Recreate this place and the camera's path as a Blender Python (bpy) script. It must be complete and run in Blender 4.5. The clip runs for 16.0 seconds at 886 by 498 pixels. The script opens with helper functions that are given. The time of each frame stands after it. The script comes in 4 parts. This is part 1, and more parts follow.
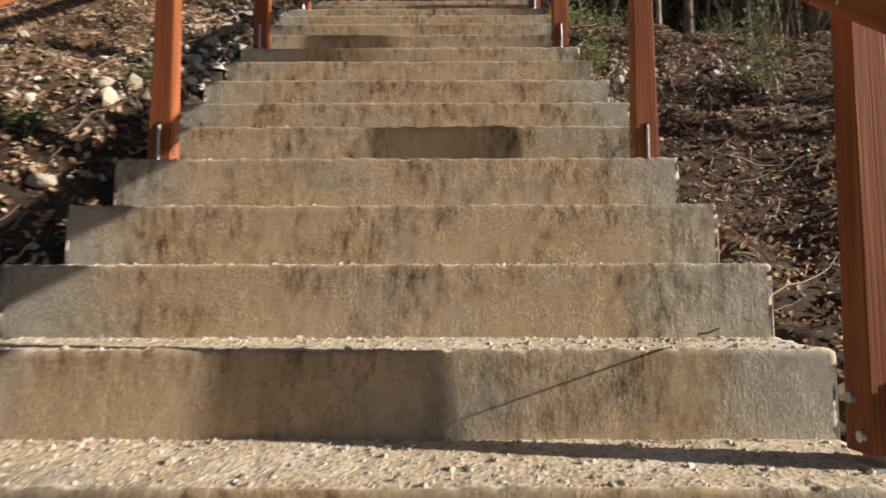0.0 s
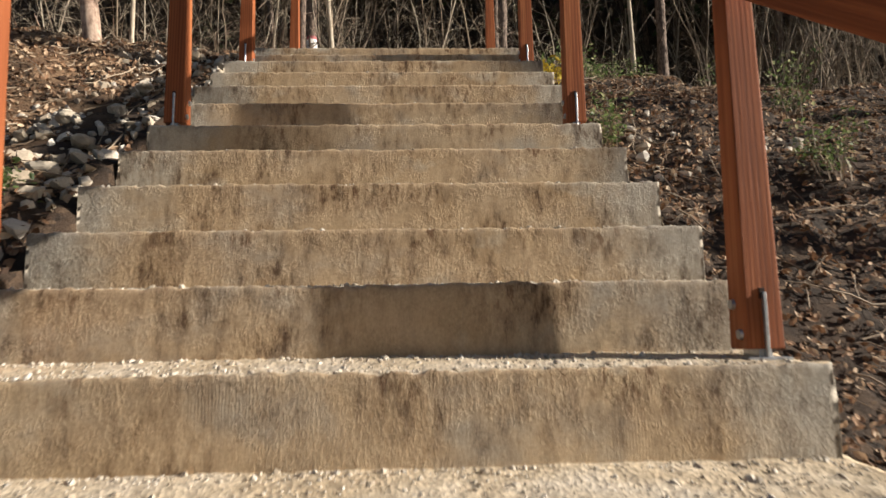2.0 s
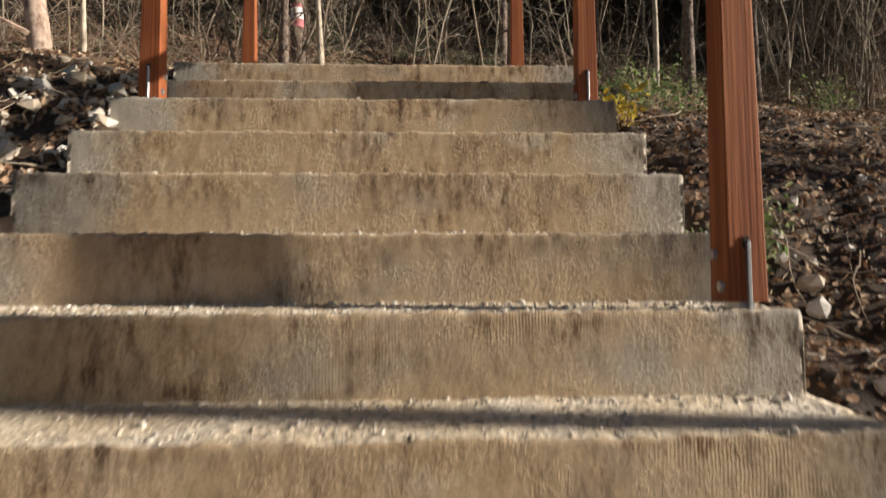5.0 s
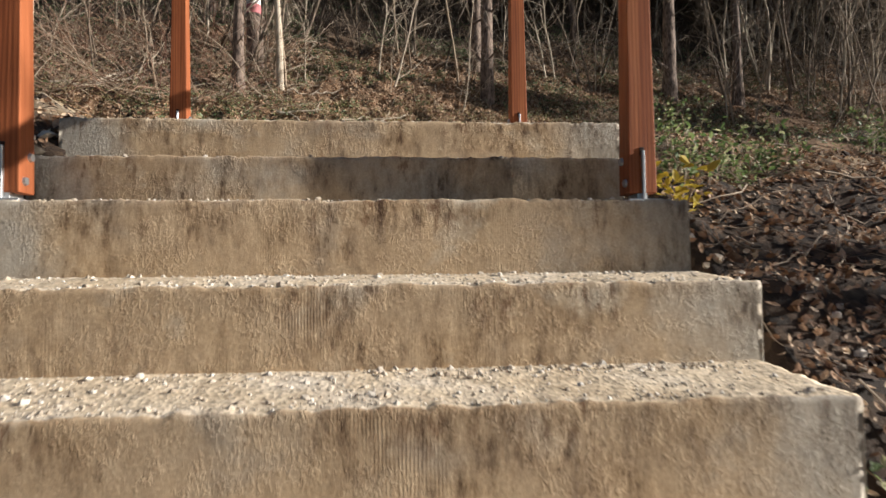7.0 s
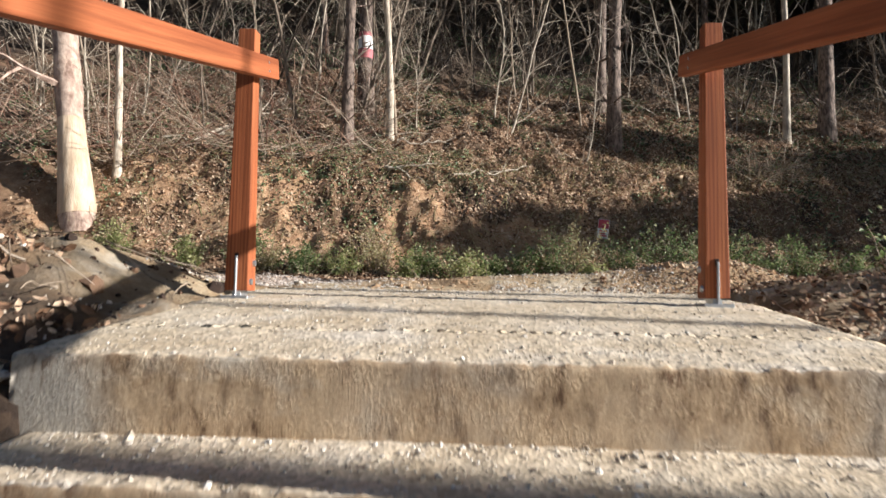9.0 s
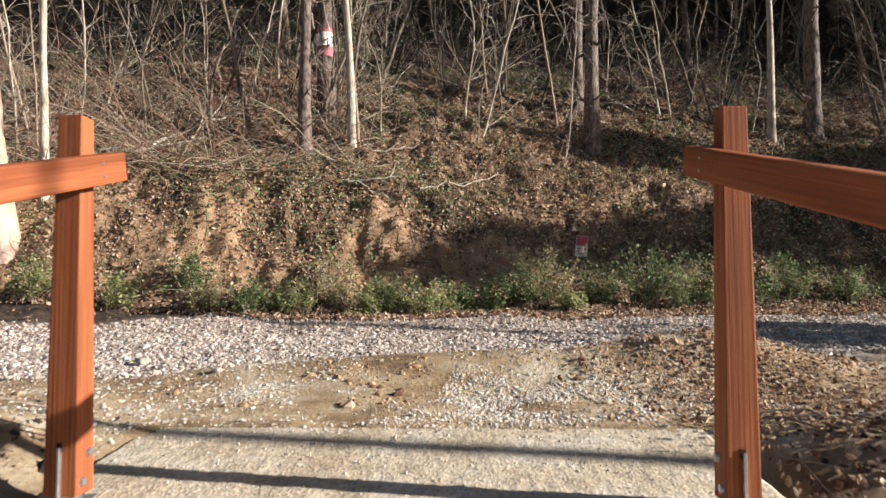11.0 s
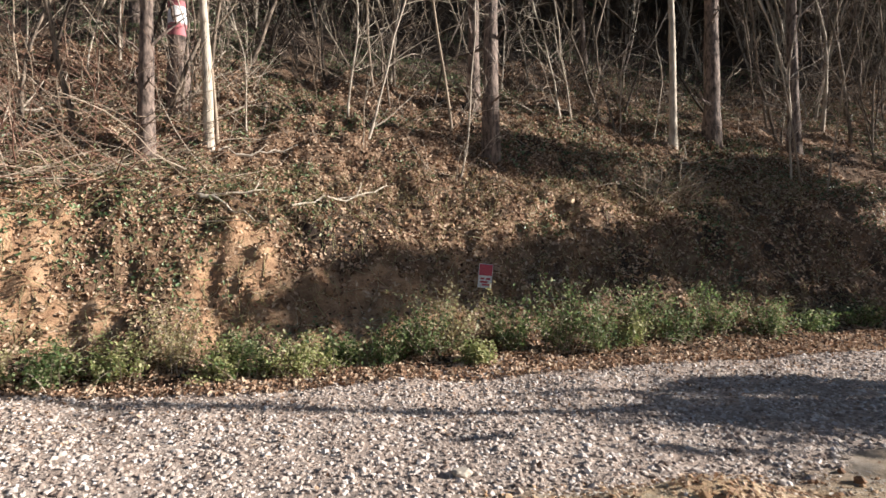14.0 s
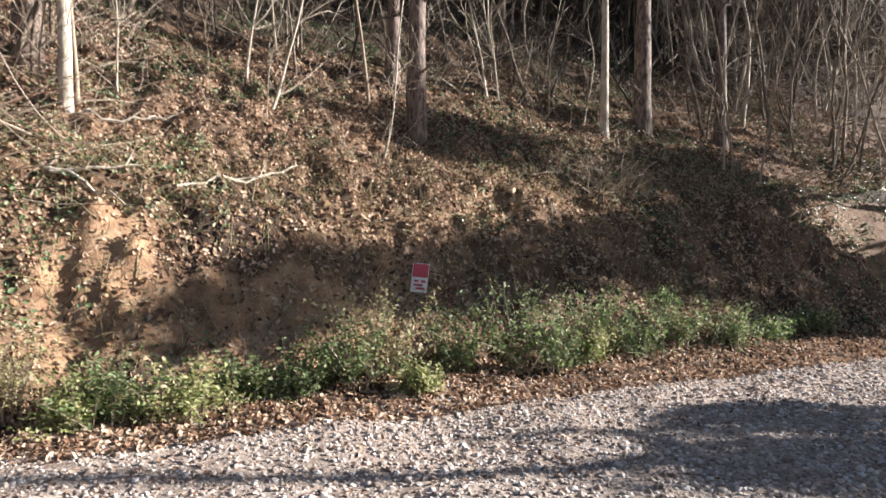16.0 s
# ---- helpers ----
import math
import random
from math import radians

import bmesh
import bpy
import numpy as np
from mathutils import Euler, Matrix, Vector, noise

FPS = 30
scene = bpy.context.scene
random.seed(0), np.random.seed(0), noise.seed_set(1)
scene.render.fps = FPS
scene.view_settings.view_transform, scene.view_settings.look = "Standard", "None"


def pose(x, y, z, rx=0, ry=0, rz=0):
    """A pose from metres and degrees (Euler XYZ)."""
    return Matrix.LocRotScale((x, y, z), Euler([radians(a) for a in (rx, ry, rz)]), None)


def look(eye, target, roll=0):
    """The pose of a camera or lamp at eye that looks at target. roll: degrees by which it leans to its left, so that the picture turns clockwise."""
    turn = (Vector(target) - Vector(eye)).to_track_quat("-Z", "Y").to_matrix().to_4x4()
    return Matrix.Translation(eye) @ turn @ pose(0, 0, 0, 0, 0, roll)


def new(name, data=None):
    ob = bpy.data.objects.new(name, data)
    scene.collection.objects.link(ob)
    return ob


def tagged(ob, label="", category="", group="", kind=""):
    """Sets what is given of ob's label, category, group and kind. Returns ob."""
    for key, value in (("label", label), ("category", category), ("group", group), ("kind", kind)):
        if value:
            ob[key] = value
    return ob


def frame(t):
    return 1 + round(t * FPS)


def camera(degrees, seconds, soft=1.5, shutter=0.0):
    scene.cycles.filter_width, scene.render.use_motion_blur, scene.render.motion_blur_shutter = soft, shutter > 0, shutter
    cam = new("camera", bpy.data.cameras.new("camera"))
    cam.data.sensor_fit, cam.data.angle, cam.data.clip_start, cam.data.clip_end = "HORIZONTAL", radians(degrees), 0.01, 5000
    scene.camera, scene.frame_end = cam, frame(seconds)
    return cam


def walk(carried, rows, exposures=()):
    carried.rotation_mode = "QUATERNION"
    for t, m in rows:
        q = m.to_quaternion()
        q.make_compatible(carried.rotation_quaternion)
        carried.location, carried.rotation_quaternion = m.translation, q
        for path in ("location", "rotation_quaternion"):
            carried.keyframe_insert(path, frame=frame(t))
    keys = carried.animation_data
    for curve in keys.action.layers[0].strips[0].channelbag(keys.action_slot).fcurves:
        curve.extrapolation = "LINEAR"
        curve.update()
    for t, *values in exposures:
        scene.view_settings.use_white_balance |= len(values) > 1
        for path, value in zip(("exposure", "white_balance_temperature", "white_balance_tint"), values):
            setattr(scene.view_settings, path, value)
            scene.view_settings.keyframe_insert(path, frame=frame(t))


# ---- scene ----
cam = camera(66.5, 16.0, 1.5, 0.45)
PATH = [
    (0, 0.087, 0.038, 1.532, 0.41, 5.25, 0.07),
    (0.5, 0.094, 0.233, 1.622, -2.98, 5.22, 0.96),
    (1, 0.073, 0.468, 1.802, -0.12, 4.81, 0.17),
    (1.5, 0.024, 0.686, 1.962, -1.81, 5.95, 0.81),
    (2, 0.027, 0.955, 2.124, -2.27, 7.25, 1.02),
    (2.5, 0.009, 1.201, 2.239, -1.49, 4.53, 0.78),
    (3, -0.019, 1.425, 2.394, -4.26, 2.85, 0.67),
    (3.5, -0.022, 1.666, 2.549, 3.36, 2.72, -0.20),
    (4, -0.017, 1.885, 2.748, 0.77, 2.41, 0.59),
    (4.5, 0.018, 2.105, 2.898, -3.09, 3.02, 1.28),
    (5, 0.027, 2.364, 3.042, -2.67, 4.01, 0.38),
    (5.2, 0.048, 2.421, 3.145, -5.46, 4.21, 0.76),
    (7.5, -0.058, 3.443, 3.750, -5.70, 0.98, 0.58),
    (8, -0.080, 3.717, 3.964, -10.49, 0.02, 0.63),
    (8.5, -0.059, 3.946, 4.182, -3.21, 3.01, 0.45),
    (9, -0.093, 4.175, 4.299, 3.50, 4.07, -0.98),
    (9.2, -0.104, 4.259, 4.385, 2.07, 3.70, -0.70),
    (11.3, 0.043, 5.036, 4.918, 2.01, 2.46, 0.30),
    (11.5, 0.025, 5.150, 4.956, 5.24, 2.49, -0.37),
    (12, 0.027, 5.382, 5.090, 0.95, 0.61, -0.20),
    (12.5, 0.028, 5.587, 5.180, -3.16, -0.34, 0.45),
    (13, 0.051, 5.785, 5.282, -0.36, -1.06, 0.29),
    (13.5, 0.049, 5.991, 5.430, -2.80, -0.14, 0.30),
    (14, 0.059, 6.284, 5.413, -7.89, 1.15, 0.55),
    (14.5, 0.030, 6.625, 5.455, -4.85, 0.93, -0.23),
    (15, 0.006, 6.998, 5.504, -10.02, 0.72, -0.35),
    (15.5, -0.067, 7.321, 5.478, -15.21, 1.95, 0.46),
    (16, -0.063, 7.601, 5.527, -17.01, -0.03, -0.28),
]
walk(cam, [(t, pose(x, y, z, 90 + pitch, roll, yaw)) for t, x, y, z, yaw, pitch, roll in PATH],
     [(0.0, 0.78, 6250, 10), (1.0, 0.92, 6200, 10), (1.5, 0.80, 6200, 10), (2.5, 0.94, 6200, 10), (5.0, 0.78, 6200, 10), (7.5, 0.92, 5750, 10), (8.0, 0.68, 5650, 10), (8.5, 0.80, 5500, 10), (9.0, 1.14, 5550, 10), (11.5, 1.12, 5700, 10), (13.5, 1.22, 5750, 12), (14.5, 1.48, 5600, 12), (16.0, 1.74, 5500, 12)])

# ---- world and sun ----
SUN_AZ, SUN_EL = 81.5, 20.0     # degrees from straight behind, towards the right; height
to_sun = Vector((math.sin(radians(SUN_AZ)) * math.cos(radians(SUN_EL)), -math.cos(radians(SUN_AZ)) * math.cos(radians(SUN_EL)), math.sin(radians(SUN_EL))))
world = bpy.data.worlds.new("sky")
scene.world = world
world.use_nodes = True
wn = world.node_tree
sky = wn.nodes.new("ShaderNodeTexSky")
sky.sky_type, sky.sun_disc = "NISHITA", False
sky.sun_elevation, sky.sun_rotation = radians(SUN_EL), math.atan2(to_sun.x, to_sun.y)
wn.links.new(sky.outputs[0], wn.nodes["Background"].inputs[0])
wn.nodes["Background"].inputs[1].default_value = 0.03
sun_data = bpy.data.lights.new("sun", "SUN")
sun_data.energy, sun_data.angle, sun_data.color = 5.0, radians(0.6), (1.0, 0.88, 0.72)
sun = new("sun", sun_data)
sun.matrix_world = look((12, -6, 20), Vector((12, -6, 20)) - to_sun)


# ---- materials ----
def material(name, rough=0.85):
    m = bpy.data.materials.new(name)
    m.use_nodes = True
    bsdf = m.node_tree.nodes["Principled BSDF"]
    bsdf.inputs["Roughness"].default_value = rough
    return m, m.node_tree, bsdf


def node(nt, kind, **inputs):
    n = nt.nodes.new(kind)
    for key, value in inputs.items():
        n.inputs[key.replace("_", " ")].default_value = value
    return n


def noise_of(nt, scale, detail=6.0, vec=None, rough=0.6, stretch=None):
    n = node(nt, "ShaderNodeTexNoise", Scale=scale, Detail=detail, Roughness=rough)
    if vec is None:
        vec = nt.nodes.new("ShaderNodeTexCoord").outputs["Object"]
    if stretch:
        mp = nt.nodes.new("ShaderNodeMapping")
        mp.inputs["Scale"].default_value = stretch
        nt.links.new(vec, mp.inputs["Vector"])
        vec = mp.outputs[0]
    nt.links.new(vec, n.inputs["Vector"])
    return n.outputs["Fac"]


def ramp(nt, fac, *stops):
    r = nt.nodes.new("ShaderNodeValToRGB")
    while len(r.color_ramp.elements) < len(stops):
        r.color_ramp.elements.new(0.5)
    for e, (p, c) in zip(r.color_ramp.elements, stops):
        e.position, e.color = p, (*c, 1)
    nt.links.new(fac, r.inputs[0])
    return r.outputs[0]


def mix(nt, fac, a, b, mode="MIX"):
    n = nt.nodes.new("ShaderNodeMix")
    n.data_type, n.blend_type = "RGBA", mode
    for sock, v in ((n.inputs["Factor"], fac), (n.inputs[6], a), (n.inputs[7], b)):
        if isinstance(v, bpy.types.NodeSocket):
            nt.links.new(v, sock)
        elif isinstance(v, tuple):
            sock.default_value = (*v, 1)
        else:
            sock.default_value = v
    return n.outputs[2]


def bump(nt, bsdf, height, strength, dist):
    b = node(nt, "ShaderNodeBump", Strength=strength, Distance=dist)
    nt.links.new(height, b.inputs["Height"])
    nt.links.new(b.outputs[0], bsdf.inputs["Normal"])


def colour(nt, bsdf, c):
    nt.links.new(c, bsdf.inputs["Base Color"])


def concrete_riser():
    """Cast concrete: ribbed by its formwork, pitted, brown in the middle and grey towards the ends."""
    m, nt, b = material("concrete_riser", 0.9)
    pos = nt.nodes.new("ShaderNodeNewGeometry").outputs["Position"]
    patch = noise_of(nt, 1.6, 5, pos, 0.6, (1.6, 3.0, 2.0))
    drips = noise_of(nt, 20.0, 8, pos, 0.75, (1.3, 2.0, 0.45))
    grain = noise_of(nt, 150.0, 5, pos, 0.7)
    c = ramp(nt, patch, (0.30, (0.43, 0.38, 0.31)), (0.46, (0.52, 0.40, 0.265)), (0.60, (0.50, 0.375, 0.235)), (0.72, (0.58, 0.52, 0.42)))
    sep = nt.nodes.new("ShaderNodeSeparateXYZ")
    nt.links.new(pos, sep.inputs[0])
    off = node(nt, "ShaderNodeMath")
    off.operation = "ADD"
    off.inputs[1].default_value = 0.11
    nt.links.new(sep.outputs[0], off.inputs[0])
    dist = node(nt, "ShaderNodeMath")
    dist.operation = "ABSOLUTE"
    nt.links.new(off.outputs[0], dist.inputs[0])
    wob = node(nt, "ShaderNodeMath")
    wob.operation = "MULTIPLY_ADD"
    wob.inputs[1].default_value = 0.7
    nt.links.new(noise_of(nt, 3.0, 5, pos, 0.65), wob.inputs[0])
    nt.links.new(dist.outputs[0], wob.inputs[2])
    half = node(nt, "ShaderNodeMath")
    half.operation = "MULTIPLY"
    half.inputs[1].default_value = 0.82
    nt.links.new(wob.outputs[0], half.inputs[0])
    ends = ramp(nt, half.outputs[0], (0.84, (0, 0, 0)), (1.0, (0.85, 0.85, 0.85)))
    c = mix(nt, ends, c, (0.46, 0.43, 0.375))
    stain = ramp(nt, drips, (0.37, (0.22, 0.165, 0.13)), (0.48, (0.74, 0.69, 0.63)), (0.6, (1.08, 1.06, 1.03)))
    stained = ramp(nt, noise_of(nt, 3.2, 4, pos, 0.6, (1.0, 1.5, 1.3)), (0.42, (0.15, 0.15, 0.15)), (0.60, (1, 1, 1)))
    c = mix(nt, stained, c, mix(nt, 1.0, c, stain, "MULTIPLY"))
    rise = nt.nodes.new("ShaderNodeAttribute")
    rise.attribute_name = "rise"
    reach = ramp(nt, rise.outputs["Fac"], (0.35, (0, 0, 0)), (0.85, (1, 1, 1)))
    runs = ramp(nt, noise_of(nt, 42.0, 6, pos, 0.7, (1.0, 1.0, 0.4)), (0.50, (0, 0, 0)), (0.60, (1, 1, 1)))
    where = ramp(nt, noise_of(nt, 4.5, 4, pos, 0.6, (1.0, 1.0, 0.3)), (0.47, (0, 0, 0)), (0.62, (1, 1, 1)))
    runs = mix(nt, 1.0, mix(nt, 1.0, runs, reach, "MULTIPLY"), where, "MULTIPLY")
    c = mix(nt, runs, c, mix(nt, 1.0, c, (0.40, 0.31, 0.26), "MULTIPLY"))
    c = mix(nt, 0.5, c, ramp(nt, grain, (0.3, (0.55, 0.53, 0.5)), (0.7, (1.2, 1.2, 1.2))), "MULTIPLY")
    colour(nt, b, c)
    ribs = node(nt, "ShaderNodeTexWave", Scale=48.0, Distortion=2.5, Detail=3.0)
    ribs.inputs["Detail Scale"].default_value = 0.6
    nt.links.new(pos, ribs.inputs["Vector"])
    ribbed = ramp(nt, noise_of(nt, 2.6, 4, pos, 0.6), (0.52, (0.0, 0.0, 0.0)), (0.68, (0.12, 0.12, 0.12)))
    relief = mix(nt, 1.0, ribs.outputs["Fac"], ribbed, "MULTIPLY")
    lumps = noise_of(nt, 115.0, 5, pos, 0.62, (1.0, 1.0, 0.62))
    rough_patch = ramp(nt, noise_of(nt, 5.0, 4, pos, 0.6, (1.0, 1.0, 1.6)), (0.46, (0.06, 0.06, 0.06)), (0.58, (1, 1, 1)))
    knobs = mix(nt, 1.0, ramp(nt, lumps, (0.48, (0, 0, 0)), (0.57, (1, 1, 1))), rough_patch, "MULTIPLY")
    relief = mix(nt, 0.8, relief, knobs, "ADD")
    pits = node(nt, "ShaderNodeTexVoronoi", Scale=26.0)
    nt.links.new(pos, pits.inputs["Vector"])
    relief = mix(nt, 0.9, relief, ramp(nt, pits.outputs["Distance"], (0.10, (0.0, 0.0, 0.0)), (0.20, (1, 1, 1))), "MULTIPLY")
    relief = mix(nt, 0.28, relief, grain, "ADD")
    bump(nt, b, relief, 0.75, 0.0036)
    return m


def concrete_tread():
    m, nt, b = material("concrete_tread", 0.95)
    pos = nt.nodes.new("ShaderNodeNewGeometry").outputs["Position"]
    patch = noise_of(nt, 4.0, 5, pos)
    v = node(nt, "ShaderNodeTexVoronoi", Scale=95.0)
    nt.links.new(pos, v.inputs["Vector"])
    bw = ramp(nt, v.outputs["Color"], (0.15, (0.55, 0.52, 0.47)), (0.5, (0.95, 0.92, 0.88)), (0.9, (1.2, 1.17, 1.13)))
    c = ramp(nt, patch, (0.3, (0.48, 0.385, 0.26)), (0.52, (0.60, 0.51, 0.38)), (0.72, (0.68, 0.62, 0.53)))
    colour(nt, b, mix(nt, 0.8, c, bw, "MULTIPLY"))
    bump(nt, b, v.outputs["Distance"], 0.5, 0.004)
    return m


def stained_wood():
    m, nt, b = material("stained_wood", 0.68)
    b.inputs["Specular IOR Level"].default_value = 0.3
    tc = nt.nodes.new("ShaderNodeTexCoord").outputs["Object"]
    oi = nt.nodes.new("ShaderNodeObjectInfo").outputs["Random"]
    add = nt.nodes.new("ShaderNodeVectorMath")
    nt.links.new(tc, add.inputs[0])
    nt.links.new(oi, add.inputs[1])
    tc = add.outputs[0]
    wide = noise_of(nt, 9.0, 3, tc, 0.5, (3.0, 3.0, 0.10))
    fine = noise_of(nt, 60.0, 5, tc, 0.6, (3.0, 3.0, 0.05))
    rings = node(nt, "ShaderNodeTexWave", Scale=26.0, Distortion=5.0, Detail=3.0)
    mp = nt.nodes.new("ShaderNodeMapping")
    mp.inputs["Scale"].default_value = (1.0, 1.0, 0.04)
    nt.links.new(tc, mp.inputs[0])
    nt.links.new(mp.outputs[0], rings.inputs["Vector"])
    c = ramp(nt, wide, (0.3, (0.23, 0.066, 0.022)), (0.55, (0.33, 0.105, 0.037)), (0.75, (0.45, 0.17, 0.064)))
    c = mix(nt, 0.55, c, ramp(nt, rings.outputs["Fac"], (0.1, (0.62, 0.55, 0.5)), (0.75, (1.12, 1.1, 1.1))), "MULTIPLY")
    c = mix(nt, 0.5, c, ramp(nt, fine, (0.3, (0.55, 0.5, 0.45)), (0.65, (1.15, 1.15, 1.15))), "MULTIPLY")
    colour(nt, b, c)
    bump(nt, b, fine, 0.35, 0.003)
    return m


def ground_mat():
    m, nt, b = material("hillside_soil", 0.95)
    pos = nt.nodes.new("ShaderNodeNewGeometry").outputs["Position"]
    zone = nt.nodes.new("ShaderNodeVertexColor")
    zone.layer_name = "zone"
    sep = nt.nodes.new("ShaderNodeSeparateColor")
    nt.links.new(zone.outputs[0], sep.inputs[0])
    big, mid, fine = noise_of(nt, 0.9, 5, pos), noise_of(nt, 7.0, 6, pos), noise_of(nt, 45.0, 6, pos, 0.7)
    v = node(nt, "ShaderNodeTexVoronoi", Scale=28.0)
    nt.links.new(pos, v.inputs["Vector"])
    litter = ramp(nt, v.outputs["Color"], (0.2, (0.016, 0.010, 0.006)), (0.5, (0.045, 0.027, 0.016)), (0.85, (0.12, 0.078, 0.048)))
    soil = ramp(nt, mid, (0.35, (0.022, 0.013, 0.008)), (0.65, (0.07, 0.042, 0.024)))
    base = mix(nt, ramp(nt, big, (0.4, (0, 0, 0)), (0.6, (1, 1, 1))), soil, litter)
    v2 = node(nt, "ShaderNodeTexVoronoi", Scale=38.0)
    nt.links.new(pos, v2.inputs["Vector"])
    road = mix(nt, 0.75, ramp(nt, mid, (0.3, (0.30, 0.23, 0.18)), (0.7, (0.45, 0.385, 0.33))), ramp(nt, v2.outputs["Color"], (0.1, (0.5, 0.47, 0.45)), (0.9, (1.25, 1.2, 1.15))), "MULTIPLY")
    sand = mix(nt, 0.55, ramp(nt, noise_of(nt, 2.2, 7, pos, 0.65), (0.34, (0.20, 0.125, 0.062)), (0.46, (0.36, 0.245, 0.13)), (0.55, (0.47, 0.36, 0.22)), (0.66, (0.60, 0.53, 0.42))), ramp(nt, fine, (0.3, (0.6, 0.58, 0.55)), (0.7, (1.2, 1.2, 1.2))), "MULTIPLY")
    clay = mix(nt, 0.6, ramp(nt, mid, (0.3, (0.24, 0.13, 0.068)), (0.55, (0.45, 0.285, 0.16)), (0.8, (0.60, 0.45, 0.30))), ramp(nt, fine, (0.3, (0.5, 0.45, 0.4)), (0.7, (1.2, 1.2, 1.2))), "MULTIPLY")
    c = mix(nt, sep.outputs[0], base, road)
    c = mix(nt, sep.outputs[1], c, sand)
    c = mix(nt, sep.outputs[2], c, clay)
    colour(nt, b, c)
    bump(nt, b, fine, 0.8, 0.02)
    return m


def island_mat(name, stops, rough=0.85, translucent=0.0, grain=0.0):
    m, nt, b = material(name, rough)
    isl = nt.nodes.new("ShaderNodeNewGeometry").outputs["Random Per Island"]
    c = ramp(nt, isl, *stops)
    if grain:
        c = mix(nt, 0.6, c, ramp(nt, noise_of(nt, grain, 5), (0.3, (0.55, 0.55, 0.55)), (0.7, (1.2, 1.2, 1.2))), "MULTIPLY")
    colour(nt, b, c)
    if translucent:
        t = nt.nodes.new("ShaderNodeBsdfTranslucent")
        nt.links.new(c, t.inputs[0])
        s = nt.nodes.new("ShaderNodeMixShader")
        s.inputs[0].default_value = translucent
        nt.links.new(b.outputs[0], s.inputs[1])
        nt.links.new(t.outputs[0], s.inputs[2])
        nt.links.new(s.outputs[0], nt.nodes["Material Output"].inputs[0])
    return m


def bark_mat(name, dark, light, scale, stretch):
    m, nt, b = material(name, 0.9)
    tc = nt.nodes.new("ShaderNodeTexCoord").outputs["Object"]
    n = noise_of(nt, scale, 6, tc, 0.65, (1, 1, stretch))
    n2 = noise_of(nt, scale * 0.2, 3, tc)
    c = ramp(nt, n, (0.35, dark), (0.62, light))
    c = mix(nt, 0.5, c, ramp(nt, n2, (0.3, (0.6, 0.58, 0.55)), (0.7, (1.15, 1.1, 1.05))), "MULTIPLY")
    colour(nt, b, c)
    bump(nt, b, n, 0.9, 0.02)
    return m


def plain(name, c, rough=0.6, metal=0.0, grain=60.0):
    m, nt, b = material(name, rough)
    b.inputs["Metallic"].default_value = metal
    n = noise_of(nt, grain, 5)
    colour(nt, b, ramp(nt, n, (0.3, tuple(v * 0.75 for v in c)), (0.7, tuple(min(1, v * 1.15) for v in c))))
    return m


CONCRETE, TREAD, WOOD, SOIL = concrete_riser(), concrete_tread(), stained_wood(), ground_mat()
STEEL = plain("galvanised_steel", (0.55, 0.56, 0.57), 0.4, 0.9)
SLOT_SHADE = plain("slot_shade", (0.03, 0.015, 0.01), 0.9)
PEBBLE = island_mat("pale_pebbles", ((0.0, (0.34, 0.28, 0.21)), (0.4, (0.50, 0.43, 0.34)), (0.7, (0.58, 0.52, 0.44)), (1.0, (0.66, 0.62, 0.56))), 0.9, 0, 120.0)
GRAVEL = island_mat("road_gravel", ((0.0, (0.18, 0.13, 0.10)), (0.35, (0.37, 0.30, 0.245)), (0.7, (0.51, 0.435, 0.37)), (1.0, (0.68, 0.62, 0.565))), 0.9, 0, 60.0)
PALE_STONE = island_mat("whitish_gravel", ((0.0, (0.44, 0.37, 0.29)), (0.5, (0.60, 0.53, 0.44)), (1.0, (0.72, 0.67, 0.60))), 0.9, 0, 100.0)
SOIL_CLOD = island_mat("soil_clods", ((0.0, (0.02, 0.011, 0.007)), (0.6, (0.07, 0.038, 0.022)), (1.0, (0.20, 0.12, 0.07))), 0.95, 0, 50.0)
CLOD = island_mat("clay_clods", ((0.0, (0.14, 0.07, 0.035)), (0.5, (0.40, 0.25, 0.13)), (1.0, (0.58, 0.44, 0.29))), 0.95, 0, 50.0)
LITTER = island_mat("dead_leaves", ((0.0, (0.05, 0.026, 0.014)), (0.3, (0.21, 0.115, 0.062)), (0.6, (0.41, 0.265, 0.165)), (0.85, (0.56, 0.42, 0.29)), (1.0, (0.60, 0.47, 0.33))), 0.9, 0.2)
IVY = island_mat("ivy_leaves", ((0.0, (0.04, 0.075, 0.025)), (0.5, (0.11, 0.165, 0.065)), (0.85, (0.23, 0.27, 0.13)), (1.0, (0.30, 0.29, 0.16))), 0.4, 0.2)
OLIVE_HERB = island_mat("olive_herb_leaves", ((0.0, (0.13, 0.16, 0.045)), (0.4, (0.30, 0.34, 0.12)), (0.75, (0.48, 0.47, 0.22)), (1.0, (0.66, 0.60, 0.38))), 0.6, 0.45)
HERB = island_mat("herb_leaves", ((0.0, (0.055, 0.09, 0.03)), (0.45, (0.13, 0.19, 0.06)), (0.8, (0.26, 0.31, 0.13)), (1.0, (0.48, 0.46, 0.28))), 0.55, 0.45)
DRYHERB = island_mat("dry_herb", ((0.0, (0.24, 0.19, 0.10)), (0.5, (0.40, 0.34, 0.19)), (0.8, (0.40, 0.40, 0.17)), (1.0, (0.66, 0.60, 0.44))), 0.7, 0.45)
